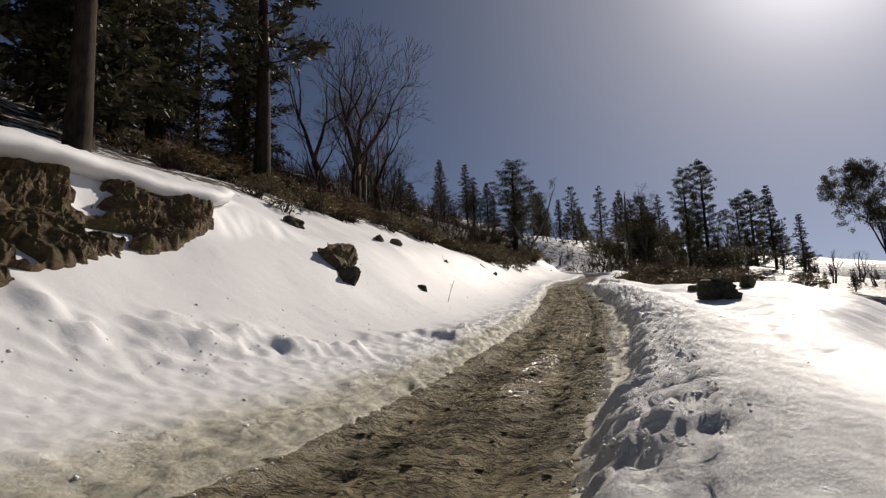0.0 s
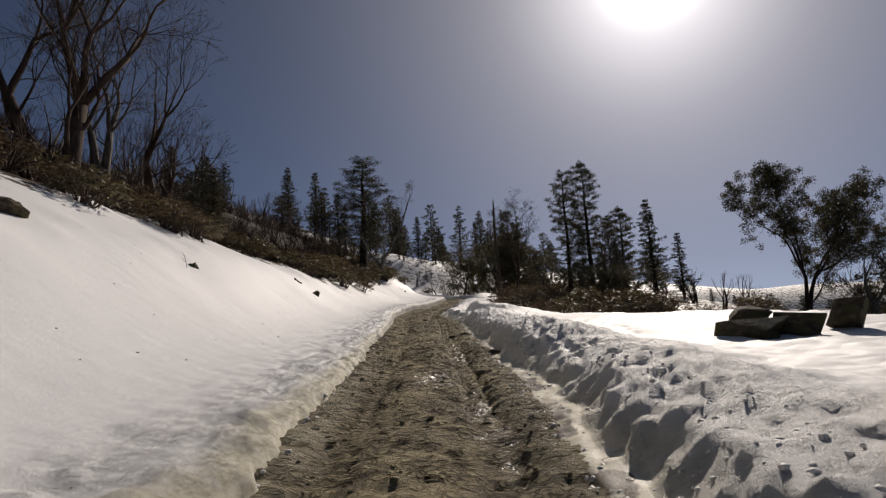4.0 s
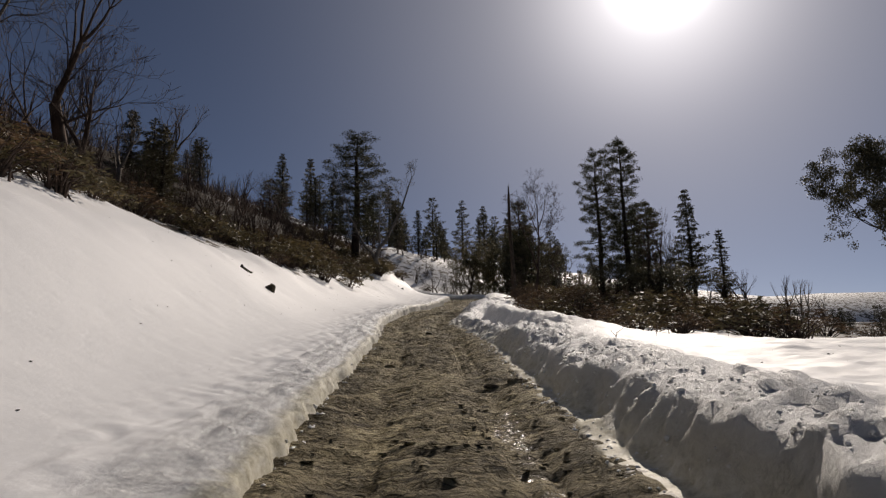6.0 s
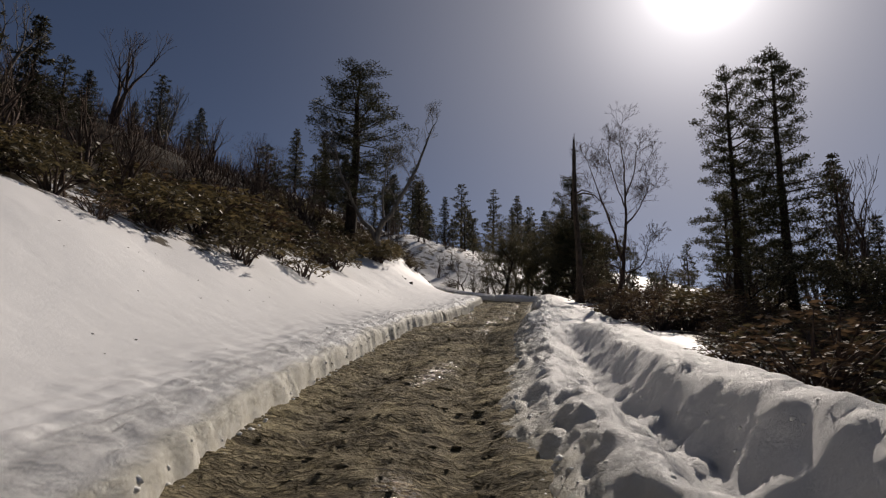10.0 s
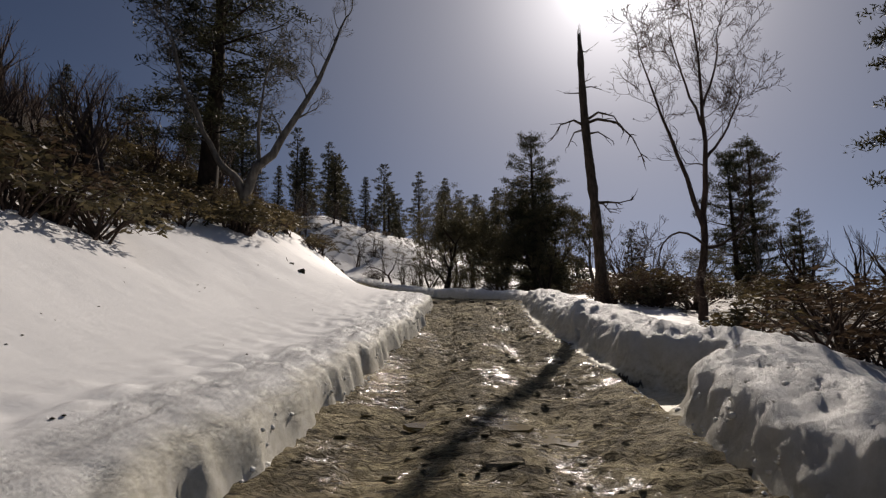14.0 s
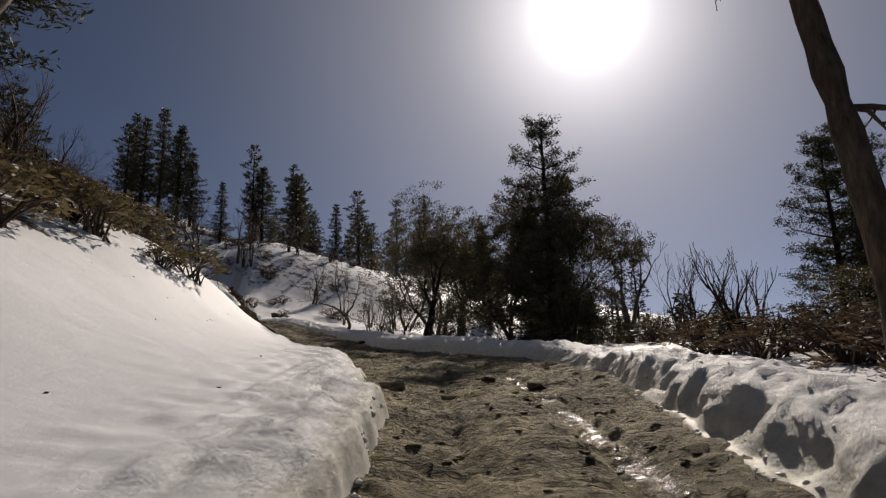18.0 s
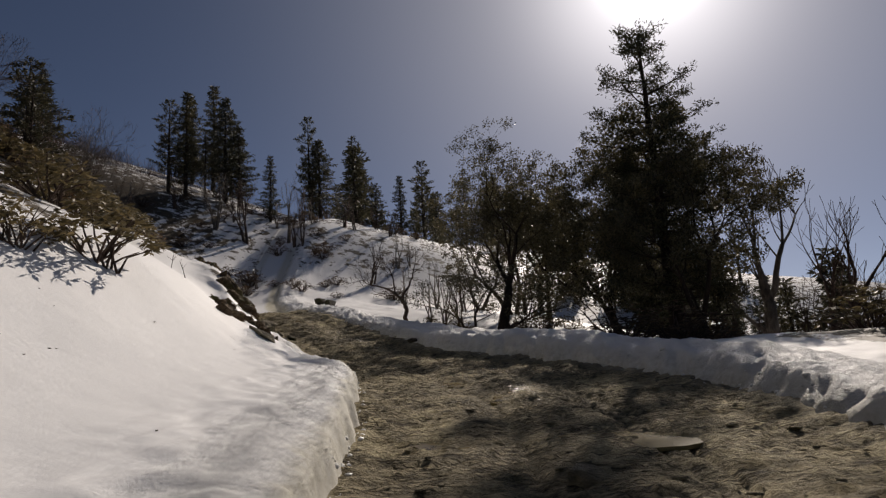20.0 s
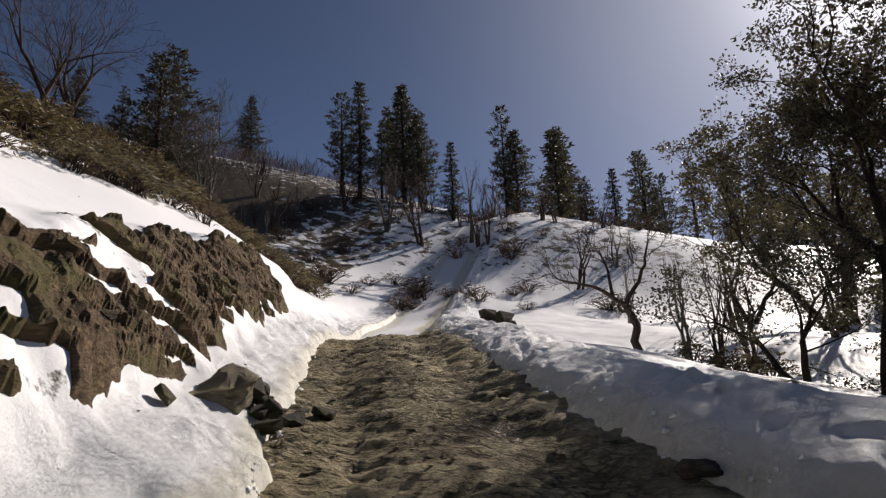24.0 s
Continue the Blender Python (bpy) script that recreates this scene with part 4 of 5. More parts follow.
for k in range(80):
    y = rng.uniform(12, 76)
    x = CX(y) - WL(y) - BUSH(y) - rng.uniform(3.5, 16)
    put(BRUSH_TREE, float(x), y, h=rng.uniform(1.6, 3.8), base=5, k=1 + k % 2, turn=rng.uniform(0, 360), wide=1.5)
for x, y, h, k in ((-19.6, 38.0, 5.9, 2), (-21.6, 40.5, 6.5, 3), (-32.3, 56.3, 9.0, 0), (-31.8, 58.4, 6.4, 1), (-32.7, 62.1, 4.9, 2), (-32.6, 71.4, 6.9, 3), (-30.4, 95.6, 9.4, 1)):
    put(FIR, x, y, h=h, k=k, turn=x * 40, wide=1.25)
for k in range(26):
    x, y = rng.uniform(-34, -8), rng.uniform(104, 128)
    put(BRUSH_TREE, x, y, h=rng.uniform(2.0, 4.2), base=5, k=k, turn=rng.uniform(0, 360), wide=1.2)
for k in range(40):
    x, y = rng.uniform(7, 30), rng.uniform(52, 105)
    put(BRUSH_TREE, x, y, h=rng.uniform(2.0, 4.5), base=5, k=k, turn=rng.uniform(0, 360), wide=1.4)

for x, y, h, k in ((-4.9, 89.0, 2.6, 0), (-4.3, 88.8, 2.9, 1), (-3.6, 90, 3.2, 2), (-7.5, 100, 3.0, 0), (-3.5, 97, 3.6, 1), (-1, 94.5, 3.5, 2), (-5.5, 104, 3.6, 0)):
    put(BRUSH_TREE, x, y, h=h, base=5, k=k, turn=x * 70, wide=1.0)

# bare brush covering the upper hillside
def brush():
    rng = np.random.default_rng(77)
    s = Shape()
    n = 6500
    y = rng.uniform(6, 135, n)
    x = CX(y) - WL(y) - BUSH(y) - rng.uniform(2.5, 68, n)
    z = ground_z(x, y)
    h = rng.uniform(0.6, 2.6, n) * smooth(4, 24, CX(y) - x - BUSH(y) + 1.0)
    for k in range(12):
        c = np.stack([x + rng.normal(0, 0.6, n), y + rng.normal(0, 0.6, n), z - 0.1 + h * rng.uniform(0, 0.35, n)], 1)
        s.leaves(c, np.stack([rng.normal(0, 0.4, n), rng.normal(0, 0.4, n), np.ones(n)], 1), h * rng.uniform(0.4, 0.9, n), 0.012 + 0.014 * h, rng)
    tagged(new("hillside_brush", s.mesh("hillside_brush", BRUSH_TWIG, False)), "leafless reddish-brown brushwood covering the upper slope", "brush", kind="stuff")


brush()

# firs filling the far ridge and the slope below the track
for k in range(34):
    y = rng.uniform(135, 230)
    put(FIR_FAR, rng.uniform(-30, 45), y, h=rng.uniform(6, 13), k=k, turn=rng.uniform(0, 360), wide=1.15)
for k in range(60):
    x, y = rng.uniform(17, 60), rng.uniform(35, 150)
    put(FIR_FAR, x, y, h=max(1.6, min(rng.uniform(4, 9), -1.0 + 0.055 * math.hypot(x, y - 12) - gz(x, y))), k=k, turn=rng.uniform(0, 360), wide=1.3)
for k in range(30):
    x, y = rng.uniform(5, 26), rng.uniform(96, 130)
    put(FIR_FAR, x, y, h=rng.uniform(5, 9), k=k, turn=rng.uniform(0, 360), wide=1.3)
for k in range(24):
    x, y = rng.uniform(25, 70), rng.uniform(5, 45)
    put(FIR_FAR, x, y, h=max(1.6, min(rng.uniform(3.5, 7), -1.0 + 0.055 * math.hypot(x, y - 12) - gz(x, y))), k=k, turn=rng.uniform(0, 360), wide=1.3)

# oaks
for x, y, top, k, turn, wide in ((23.2, 38.8, 10.9, 1, 180, 0.8), (28.6, 40.0, 7.1, 2, 130, 0.95), (33.7, 37.2, 6.4, 1, 220, 0.95), (38.4, 37.0, 5.6, 2, 60, 0.95)):
    put(OAK, x, y, top=top, base=8, k=k, turn=turn, wide=wide)
put(FIR, 31.5, 41, top=5.8, k=2, turn=40, wide=1.2)
for x, y, h, k, turn, wide in ((-1.8, 85.2, 9.3, 0, 200, 1.2), (3.9, 88.3, 10.4, 1, 30, 0.95), (5.6, 90.5, 11.0, 2, 150, 0.95), (1.2, 93.5, 9.5, 0, 80, 0.7), (8.0, 88.0, 13.2, 2, 270, 1.0), (6.8, 85.6, 9.6, 2, 20, 0.9), (-0.5, 97, 9.0, 1, 190, 0.9), (7.8, 97, 10, 2, 45, 1.0),
                               (2.5, 110, 10, 0, 100, 1.0), (-2.5, 106, 7.5, 1, 40, 1.0), (0.4, 101, 7.0, 2, 100, 1.0), (-2.9, 86.8, 3.2, 0, 10, 1.2), (-0.2, 88.2, 3.6, 1, 70, 1.2), (12, 72, 2.6, 2, 20, 1.4), (14, 60, 2.4, 2, 60, 1.4), (8.5, 48, 3.4, 2, 60, 1.5), (10.5, 46.5, 3.2, 0, 100, 1.6), (10, 44.5, 3.2, 1, 20, 1.4), (13, 47.5, 3.4, 2, 150, 1.4)):
    put((OAK if 84 < y < 91 else OAK_FAR) if h > 6 else OAK_LOW, x, y, h=h, base=8, k=k, turn=turn, wide=wide)


# ---- the dead snag ----
def snag():
    rng = np.random.default_rng(11)
    e = thing("dead_snag", "tall dead weathered trunk with splintered top and drooping stubs", "tree")
    w = Shape()
    x, y = 2.5, 58.4
    z0 = gz(x, y)
    H = 14.9 - z0
    n = 26
    t = np.linspace(0, 1, n)
    line = np.c_[x + 0.10 * t + 0.05 * np.sin(t * 7), y + 1.4 * t, z0 - 0.2 + (H + 0.2) * t]
    r = 0.205 - 0.085 * t - 0.06 * smooth(0.9, 1, t)
    r[:3] += (0.09, 0.04, 0.015)
    r *= 1 + 0.09 * rng.normal(size=n)
    w.tube(line, r, 11)
    tip = line[-1]
    for k in range(4):
        a = rng.uniform(0, 6.28)
        w2 = Shape()
        w2.tube([line[-4] + np.array([math.cos(a), math.sin(a), 0]) * 0.05, tip + np.array([math.cos(a) * 0.06, math.sin(a) * 0.06, rng.uniform(0.1, 0.5)])], [0.06, 0.006], 5)
        part("splinter", w2.mesh("splinter", BARK_SNAG), e)
    part("trunk", w.mesh("trunk", BARK_SNAG), e)

    def limb(frac, pts, r0):
        s, tips = Shape(), []
        c = np.array([np.interp(frac, t, line[:, i]) for i in range(3)])
        p = [c + np.array(q) for q in [(0, 0, 0), *pts]]
        s.tube(p, np.linspace(r0, 0.012, len(p)), 6)
        for q0, q1 in zip(p[1:-1], p[2:]):
            for _ in range(3):
                d = unit(rng, 1)[0] + (q1 - q0) / np.linalg.norm(q1 - q0) * 0.8 + np.array([0, 0, -0.35])
                m = q0 + (q1 - q0) * rng.random()
                d /= np.linalg.norm(d)
                L = rng.uniform(0.2, 0.6)
                s.tube([m, m + d * L * 0.5 + rng.normal(0, 0.04, 3), m + d * L], [r0 * 0.35, r0 * 0.22, 0.006], 4)
        part("limb", s.mesh("limb", BARK_SNAG), e)

    limb(0.64, [(0.5, 0.1, 0.22), (1.2, 0.1, 0.10), (1.75, 0, -0.55), (2.15, 0, -1.5)], 0.07)
    limb(0.65, [(0.4, -0.4, 0.18), (0.9, -0.6, -0.05), (1.2, -0.7, -0.7)], 0.055)
    limb(0.63, [(-0.45, -0.1, 0.20), (-0.95, -0.1, 0.02), (-1.3, -0.1, -0.55)], 0.055)
    limb(0.62, [(-0.3, 0.5, 0.05), (-0.5, 0.9, -0.4)], 0.045)
    limb(0.60, [(0.3, -0.5, -0.1), (0.7, -0.9, -0.6)], 0.045)
    limb(0.78, [(0.35, 0, 0.05), (0.75, 0, -0.08)], 0.03)
    limb(0.76, [(-0.35, 0, -0.02), (-0.65, 0.1, 0.02)], 0.03)
    limb(0.80, [(0.2, 0.2, 0.15), (0.45, 0.3, 0.3)], 0.025)
    limb(0.93, [(0.2, 0, -0.05), (0.38, 0, 0.08)], 0.03)
    limb(0.35, [(0.45, 0, 0.03), (0.9, 0, 0.0), (1.45, 0, 0.14)], 0.06)
    limb(0.355, [(0.3, -0.1, -0.12), (0.55, -0.1, -0.45)], 0.05)


snag()


def guided_tree(name, label, limbs, bark, seed, depth=3, twig=1.2, spread=0.6):
    """A tree whose main limbs follow given lines; smaller limbs grow from them."""
    rng = np.random.default_rng(seed)
    e = thing(name, label, "tree")
    tips = []
    for n, (pts, r0, r1) in enumerate(limbs):
        w = Shape()
        p = np.array(pts, float)
        count = 9 if len(p) < 6 else 15
        t = np.linspace(0, 1, count)
        q = np.stack([np.interp(t, np.linspace(0, 1, len(p)), p[:, i]) for i in range(3)], 1)
        q[1:-1] = (q[:-2] + 2 * q[1:-1] + q[2:]) / 4
        q[1:-1] += rng.normal(0, min(r0 * 0.3, 0.05), (count - 2, 3))
        rad = r0 + (r1 - r0) * t ** 0.8
        w.tube(q, rad, 8)
        for s in range(4 if count == 9 else 7, count):
            for _ in range(1 + (s == count - 1)):
                d = (q[s] - q[s - 1]) / np.linalg.norm(q[s] - q[s - 1]) + unit(rng, 1)[0] * 0.9
                d /= np.linalg.norm(d)
                if r1 < 0.08:
                    grow(w, tips, rng, q[s], d, twig * rng.uniform(0.7, 1.2), max(r1, rad[s] * 0.5) * rng.uniform(0.5, 0.8), depth, spread, 0.1, 0.16, 0.006)
        part("limb" if n else "trunk", w.mesh("limb" if n else "trunk", bark), e)
    return e


z = gz(-9.9, 60.3)
F = (-10.20, 60.3, 9.0)
guided_tree("pale_forked_tree", "pale-barked leafless tree with two wide twisting limbs", [
    ([(-10.00, 60.3, z - 0.2), (-10.05, 60.3, (z + 9) / 2), F, (-9.30, 60.5, 10.2), (-8.60, 61.0, 11.8), (-7.80, 61.7, 13.8), (-7.30, 62.3, 15.8), (-6.80, 62.6, 17.2)], 0.29, 0.04),
    ([(-10.15, 60.3, 8.5), (-10.60, 60.25, 9.3), (-11.20, 60.2, 9.9), (-11.80, 60.0, 11.2), (-12.70, 59.8, 13.2), (-13.10, 59.8, 15.0)], 0.19, 0.035),
    ([(-9.70, 60.4, 9.5), (-9.90, 60.8, 12.0), (-9.60, 61, 14.5)], 0.09, 0.03)], BARK_PALE, 21, 4, 0.75)
z = gz(4.05, 54.4)
guided_tree("slender_bare_tree", "tall slender leafless tree with fine drooping twigs", [
    ([(4.05, 54.4, z - 0.2), (4.15, 54.4, 4.6), (4.35, 54.4, 6.2), (4.55, 54.4, 7.8), (4.66, 54.4, 9.4), (4.55, 54.3, 11.0), (4.40, 54.2, 12.5)], 0.15, 0.02),
    ([(4.32, 54.4, 6.0), (3.95, 54.4, 7.5), (3.50, 54.3, 8.7), (3.10, 54.2, 9.9), (2.75, 54.1, 11.0)], 0.085, 0.018),
    ([(4.25, 54.4, 5.4), (4.9, 54.5, 5.5), (5.5, 54.6, 6.0), (5.7, 54.6, 6.9)], 0.06, 0.018),
    ([(4.25, 54.35, 5.5), (3.6, 54.2, 5.9), (3.0, 54.1, 5.6), (2.75, 54.0, 4.9)], 0.04, 0.014),
    ([(4.55, 54.4, 8.0), (5.2, 54.5, 8.7), (5.8, 54.5, 9.9)], 0.055, 0.018),
    ([(4.62, 54.4, 8.8), (4.1, 54.3, 10.2), (3.75, 54.2, 11.7)], 0.05, 0.016),
    ([(4.62, 54.4, 9.6), (5.1, 54.4, 10.8), (5.3, 54.4, 12.1)], 0.045, 0.016)], BARK_TWIG, 23, 4, 0.62, 0.75)
z = gz(-6.1, 89.1)
guided_tree("stunted_tree", "small gnarled leafless tree in the snow", [
    ([(-6.1, 89.1, z - 0.1), (-6.15, 89.1, z + 0.8), (-6.3, 89.1, z + 1.3)], 0.11, 0.085),
    ([(-6.3, 89.1, z + 1.3), (-7.0, 89, z + 1.8), (-7.9, 88.9, z + 2.1)], 0.07, 0.022),
    ([(-6.3, 89.1, z + 1.3), (-5.8, 89.2, z + 2.1), (-5.6, 89.3, z + 2.9)], 0.07, 0.022),
    ([(-6.6, 89.1, z + 1.5), (-6.7, 89.4, z + 2.3), (-6.9, 89.6, z + 2.9)], 0.05, 0.02)], BARK_TWIG, 25, 3, 0.5)


# ---- shrubs ----
def shrub_meshes(seed, leaf_mat, r=0.95, h=1.25, stems=22, tips=96, per=6, leaf=0.19, droop=0.55):
    rng = np.random.default_rng(seed)
    wood, fol = Shape(), Shape()
    for s in range(stems):
        a, q = rng.uniform(0, 6.28), rng.uniform(0.2, 1) ** 0.6
        end = np.array([math.cos(a) * r * q, math.sin(a) * r * q, h * (0.95 - 0.5 * q * q) * rng.uniform(0.75, 1.05)])
        mid = end * np.array([0.45, 0.45, 0.6]) + rng.normal(0, 0.06, 3)
        wood.tube([np.array([0, 0, -0.1]) + rng.normal(0, 0.12, 3) * np.array([1, 1, 0]), mid, end], [0.028, 0.018, 0.007], 4)
    a, q = rng.uniform(0, 6.28, tips), rng.uniform(0.02, 1, tips) ** 0.55
    c = np.stack([np.cos(a) * r * q, np.sin(a) * r * q, h * (1.0 - 0.62 * q * q) * rng.uniform(0.55, 1.06, tips)], 1)
    C = np.repeat(c, per, 0) + rng.normal(0, 0.015, (tips * per, 3))
    b = np.tile(np.arange(per) * 6.283 / per, tips) + np.repeat(rng.uniform(0, 6.28, tips), per)
    D = np.stack([np.cos(b), np.sin(b), rng.uniform(-droop * 1.6, droop * 0.5, tips * per)], 1)
    sz = rng.uniform(0.65, 1.15, tips * per) * leaf
    fol.leaves(C, D, sz, sz * 0.34, rng)
    return wood.mesh("twig_frame", BARK_TWIG), fol.mesh("foliage", leaf_mat, False)


def shrub(name, meshes, label, group):
    e = thing(name, label, "shrub", group)
    part("twig_frame", meshes[0], e)
    part("foliage", meshes[1], e)
    return template(e)


RHODO = [shrub("rhododendron_shrub", shrub_meshes(600 + i, RHODO_LEAF), "olive-brown rhododendron shrub with drooping leaves on the slope", "rhododendrons on the slope") for i in range(3)]
SCRUB = [shrub("dry_scrub", shrub_meshes(620 + i, DRY_LEAF, 1.0, 1.3, 30, 90, 6, 0.13, 0.2), "dry brown scrub with thin twigs", "brown scrub") for i in range(2)]
count = 0
for k in range(1500):
    y = rng.uniform(-3, 100)
    e = float(BUSH(y)) + rng.uniform(-0.8, 10)
    lo = float(BUSH(y)) + 0.8 * float(fbm(np.array([y * 0.3]), np.array([1.0]), 91, 2)[0])
    if e < lo or rng.random() < smooth(lo + 3, lo + 14, e) * 0.75 or count > 298:
        continue
    x = float(CX(y) - (WL(y) + e) / np.cos(HEAD(y)))
    if abs(y - 60.3) < 0.8 and abs(x + 9.9) < 0.8:
        continue
    count += 1
    green = rng.random() < (0.75 if y > 20 else 0.45)
    put(RHODO if green else SCRUB, x, y, h=rng.uniform(0.8, 1.45) * (0.85 if y > 68 else 1.35 if 38 < y < 51 else 1), base=1.25, k=k, turn=rng.uniform(0, 360), wide=1.15)
for k in range(200):
    y = rng.uniform(21, 84)
    e = rng.uniform(3.2, 14)
    x = float(CX(y) + (WR(y) + e) / np.cos(HEAD(y)))
    if rng.random() < smooth(7, 16, e) * 0.4 or (y > 70 and e < 6):
        continue
    put(SCRUB if rng.random() < 0.7 else RHODO, x, y, h=rng.uniform(0.7, 1.5), base=1.25, k=k, turn=rng.uniform(0, 360), wide=1.25)
for x, y in ((-4.9, 88.2), (-4.0, 87.6), (-3.4, 87.9), (0.5, 83.5), (1.5, 84.6), (-0.3, 86.5)):
    put(RHODO, x, y, h=0.8, base=1.25, k=int(y), turn=x * 90)
for k in range(90):
    y = rng.uniform(73, 97)
    x = float(CX(y) - (WL(y) + BUSH(y) + rng.uniform(0.2, 4.5)) / np.cos(HEAD(y)))
    put(RHODO, x, y, h=rng.uniform(0.5, 0.9), base=1.25, k=k, turn=rng.uniform(0, 360), wide=1.6)
for k in range(60):
    x, y = rng.uniform(-36, -8), rng.uniform(101, 124)
    put(SCRUB, x, y, h=rng.uniform(0.6, 1.3), base=1.25, k=k, turn=rng.uniform(0, 360), wide=1.3)


# ---- rocks and stones ----
def rock_mesh(seed, sx, sy, sz, material, slab=False, detail=0):
    """A broken, angular stone; a slab has two nearly flat sides."""
    rng = np.random.default_rng(seed)
    n = 12 if slab else 17
    v = unit(rng, n)
    if slab:
        a = np.arange(n) * 6.283 / (n / 2) + rng.normal(0, 0.3, n)
        v = np.stack([np.cos(a) * rng.uniform(0.65, 1.1, n), np.sin(a) * rng.uniform(0.65, 1.1, n), np.where(np.arange(n) % 2, 1.0, -1.0) * rng.uniform(0.75, 1.0, n)], 1)
    else:
        v = np.sign(v) * np.abs(v) ** 0.7 * rng.uniform(0.8, 1.12, (n, 1))
    bm = bmesh.new()
    for q in v:
        bm.verts.new((q[0] * sx, q[1] * sy, q[2] * sz))
    got = bmesh.ops.convex_hull(bm, input=bm.verts)
    bmesh.ops.delete(bm, geom=[g for g in got["geom_interior"] if isinstance(g, bmesh.types.BMVert)], context="VERTS")
    bmesh.ops.bevel(bm, geom=bm.edges[:], offset=0.05 * min(sx, sy, sz), segments=1, affect="EDGES")
    if detail:
        off = Vector(rng.uniform(-50, 50, 3).tolist())
        bmesh.ops.triangulate(bm, faces=bm.faces[:])
        bmesh.ops.subdivide_edges(bm, edges=bm.edges[:], cuts=detail, use_grid_fill=True)
        bm.normal_update()
        for q in bm.verts:
            w = q.co * 2.4 + off
            q.co += q.normal * 0.17 * max(sx, sy, sz) * (noise.fractal(w, 0.8, 2.1, 4) * 0.55 + (noise.cell(Vector((w.x * 0.8, w.y * 0.8, w.z * 2.6))) - 0.5) * 0.5)
    me = bpy.data.meshes.new("rock")
    bm.to_mesh(me)
    bm.free()
    me.materials.append(material)
    return me


def rock(name, seed, x, y, size, material, label, turn=0.0, tilt=(0, 0), lift=0.0, slab=False):
    ob = new(name, rock_mesh(seed, *size, material, slab, 0 if slab else 4))
    ob.matrix_world = pose(x, y, gz(x, y) + lift, tilt[0], tilt[1], turn)
    return tagged(ob, label, "rock")


def slabs(name, label, x, y, n, spread, size, material, seed, tilt=(0, 0), lift=0.0, flat=0.35, turn=20.0):
    """An outcrop of broken slabs."""
    rng = np.random.default_rng(seed)
    e = thing(name, label, "rock")
    for k in range(n):
        px, py = x + rng.uniform(-1, 1) * spread[0], y + rng.uniform(-1, 1) * spread[1]
        s = size * rng.uniform(0.5, 1.2)
        ob = part("slab", rock_mesh(seed * 100 + k, s, s * rng.uniform(0.5, 1.5), s * flat * rng.uniform(0.7, 1.3), material, k % 3 > 0), e)
        ob.matrix_world = pose(px, py, gz(px, py) + lift + rng.uniform(-0.15, 0.18), tilt[0] + rng.normal(0, 12), tilt[1] + rng.normal(0, 12), turn + rng.normal(0, 22))
    return e


def rock_face(parent, y_lo, y_hi, foot, top, seed, amp, material, slant, cover, strips=0.30):
    """Broken layered rock on the slope beside the track, between two lines of distance; the snow lies in its hollows."""
    T, Y = np.meshgrid(np.linspace(-0.25, 1.25, 96), np.arange(y_lo - 0.6, y_hi + 0.6, 0.036))
    lo, hi = foot(Y), top(Y)
    E = lo + (hi - lo) * T
    X = CX(Y) - (WL(Y) + E) / np.cos(HEAD(Y))
    Z = ground_z(X, Y)
    ends = smooth(y_lo - 0.5, y_lo + 0.8, Y) * smooth(y_hi + 0.5, y_hi - 0.8, Y)
    torn = 0.55 * fbm(X * 0.9, Y * 0.9, seed, 4, 0.6)
    mask = smooth(-0.12, 0.12, np.minimum(np.minimum(T, 1 - T) + 0.35 * torn, ends - 0.55 + torn))
    bed = (Z + slant * Y) * 2.4 + 0.8 * fbm(X * 0.9, Y * 0.9, seed + 3, 3)
    step = np.mod(bed, 1.0)
    layer = smooth(0.0, 0.12, step) * (1 - 0.9 * step)
    thin = np.mod(bed * 3.3 + fbm(X * 2, Y * 2, seed + 4, 2), 1.0)
    relief = 0.42 * layer + 0.10 * smooth(0.0, 0.2, thin) * (1 - thin) + 0.40 * fbm(X * 1.6, Y * 1.6, seed + 5, 4, 0.6) + 0.34 * billow((X + Z) * 3.4, Y * 3.4, seed + 13, 4, 0.65) + 0.10 * vnoise((X + Z) * 15, Y * 15, seed + 15)
    hollow = smooth(-0.02, 0.22, fbm(X * 1.0 + 3, Y * 0.8, seed + 17, 3) + strips * (0.5 - layer) + cover(Y) - 0.5)
    H = amp * (mask * (0.25 + relief) - hollow * 1.5) - 0.16 * (1 - mask)
    me = grid_mesh("rock_face", X + 0.5 * H, Y, Z + 0.85 * H, material)
    me.polygons.foreach_set("use_smooth", np.zeros(len(me.polygons), bool))
    part("rock_face", me, parent)


def on_bank(y, e):
    return float(CX(y) - (WL(y) + e) / np.cos(HEAD(y)))


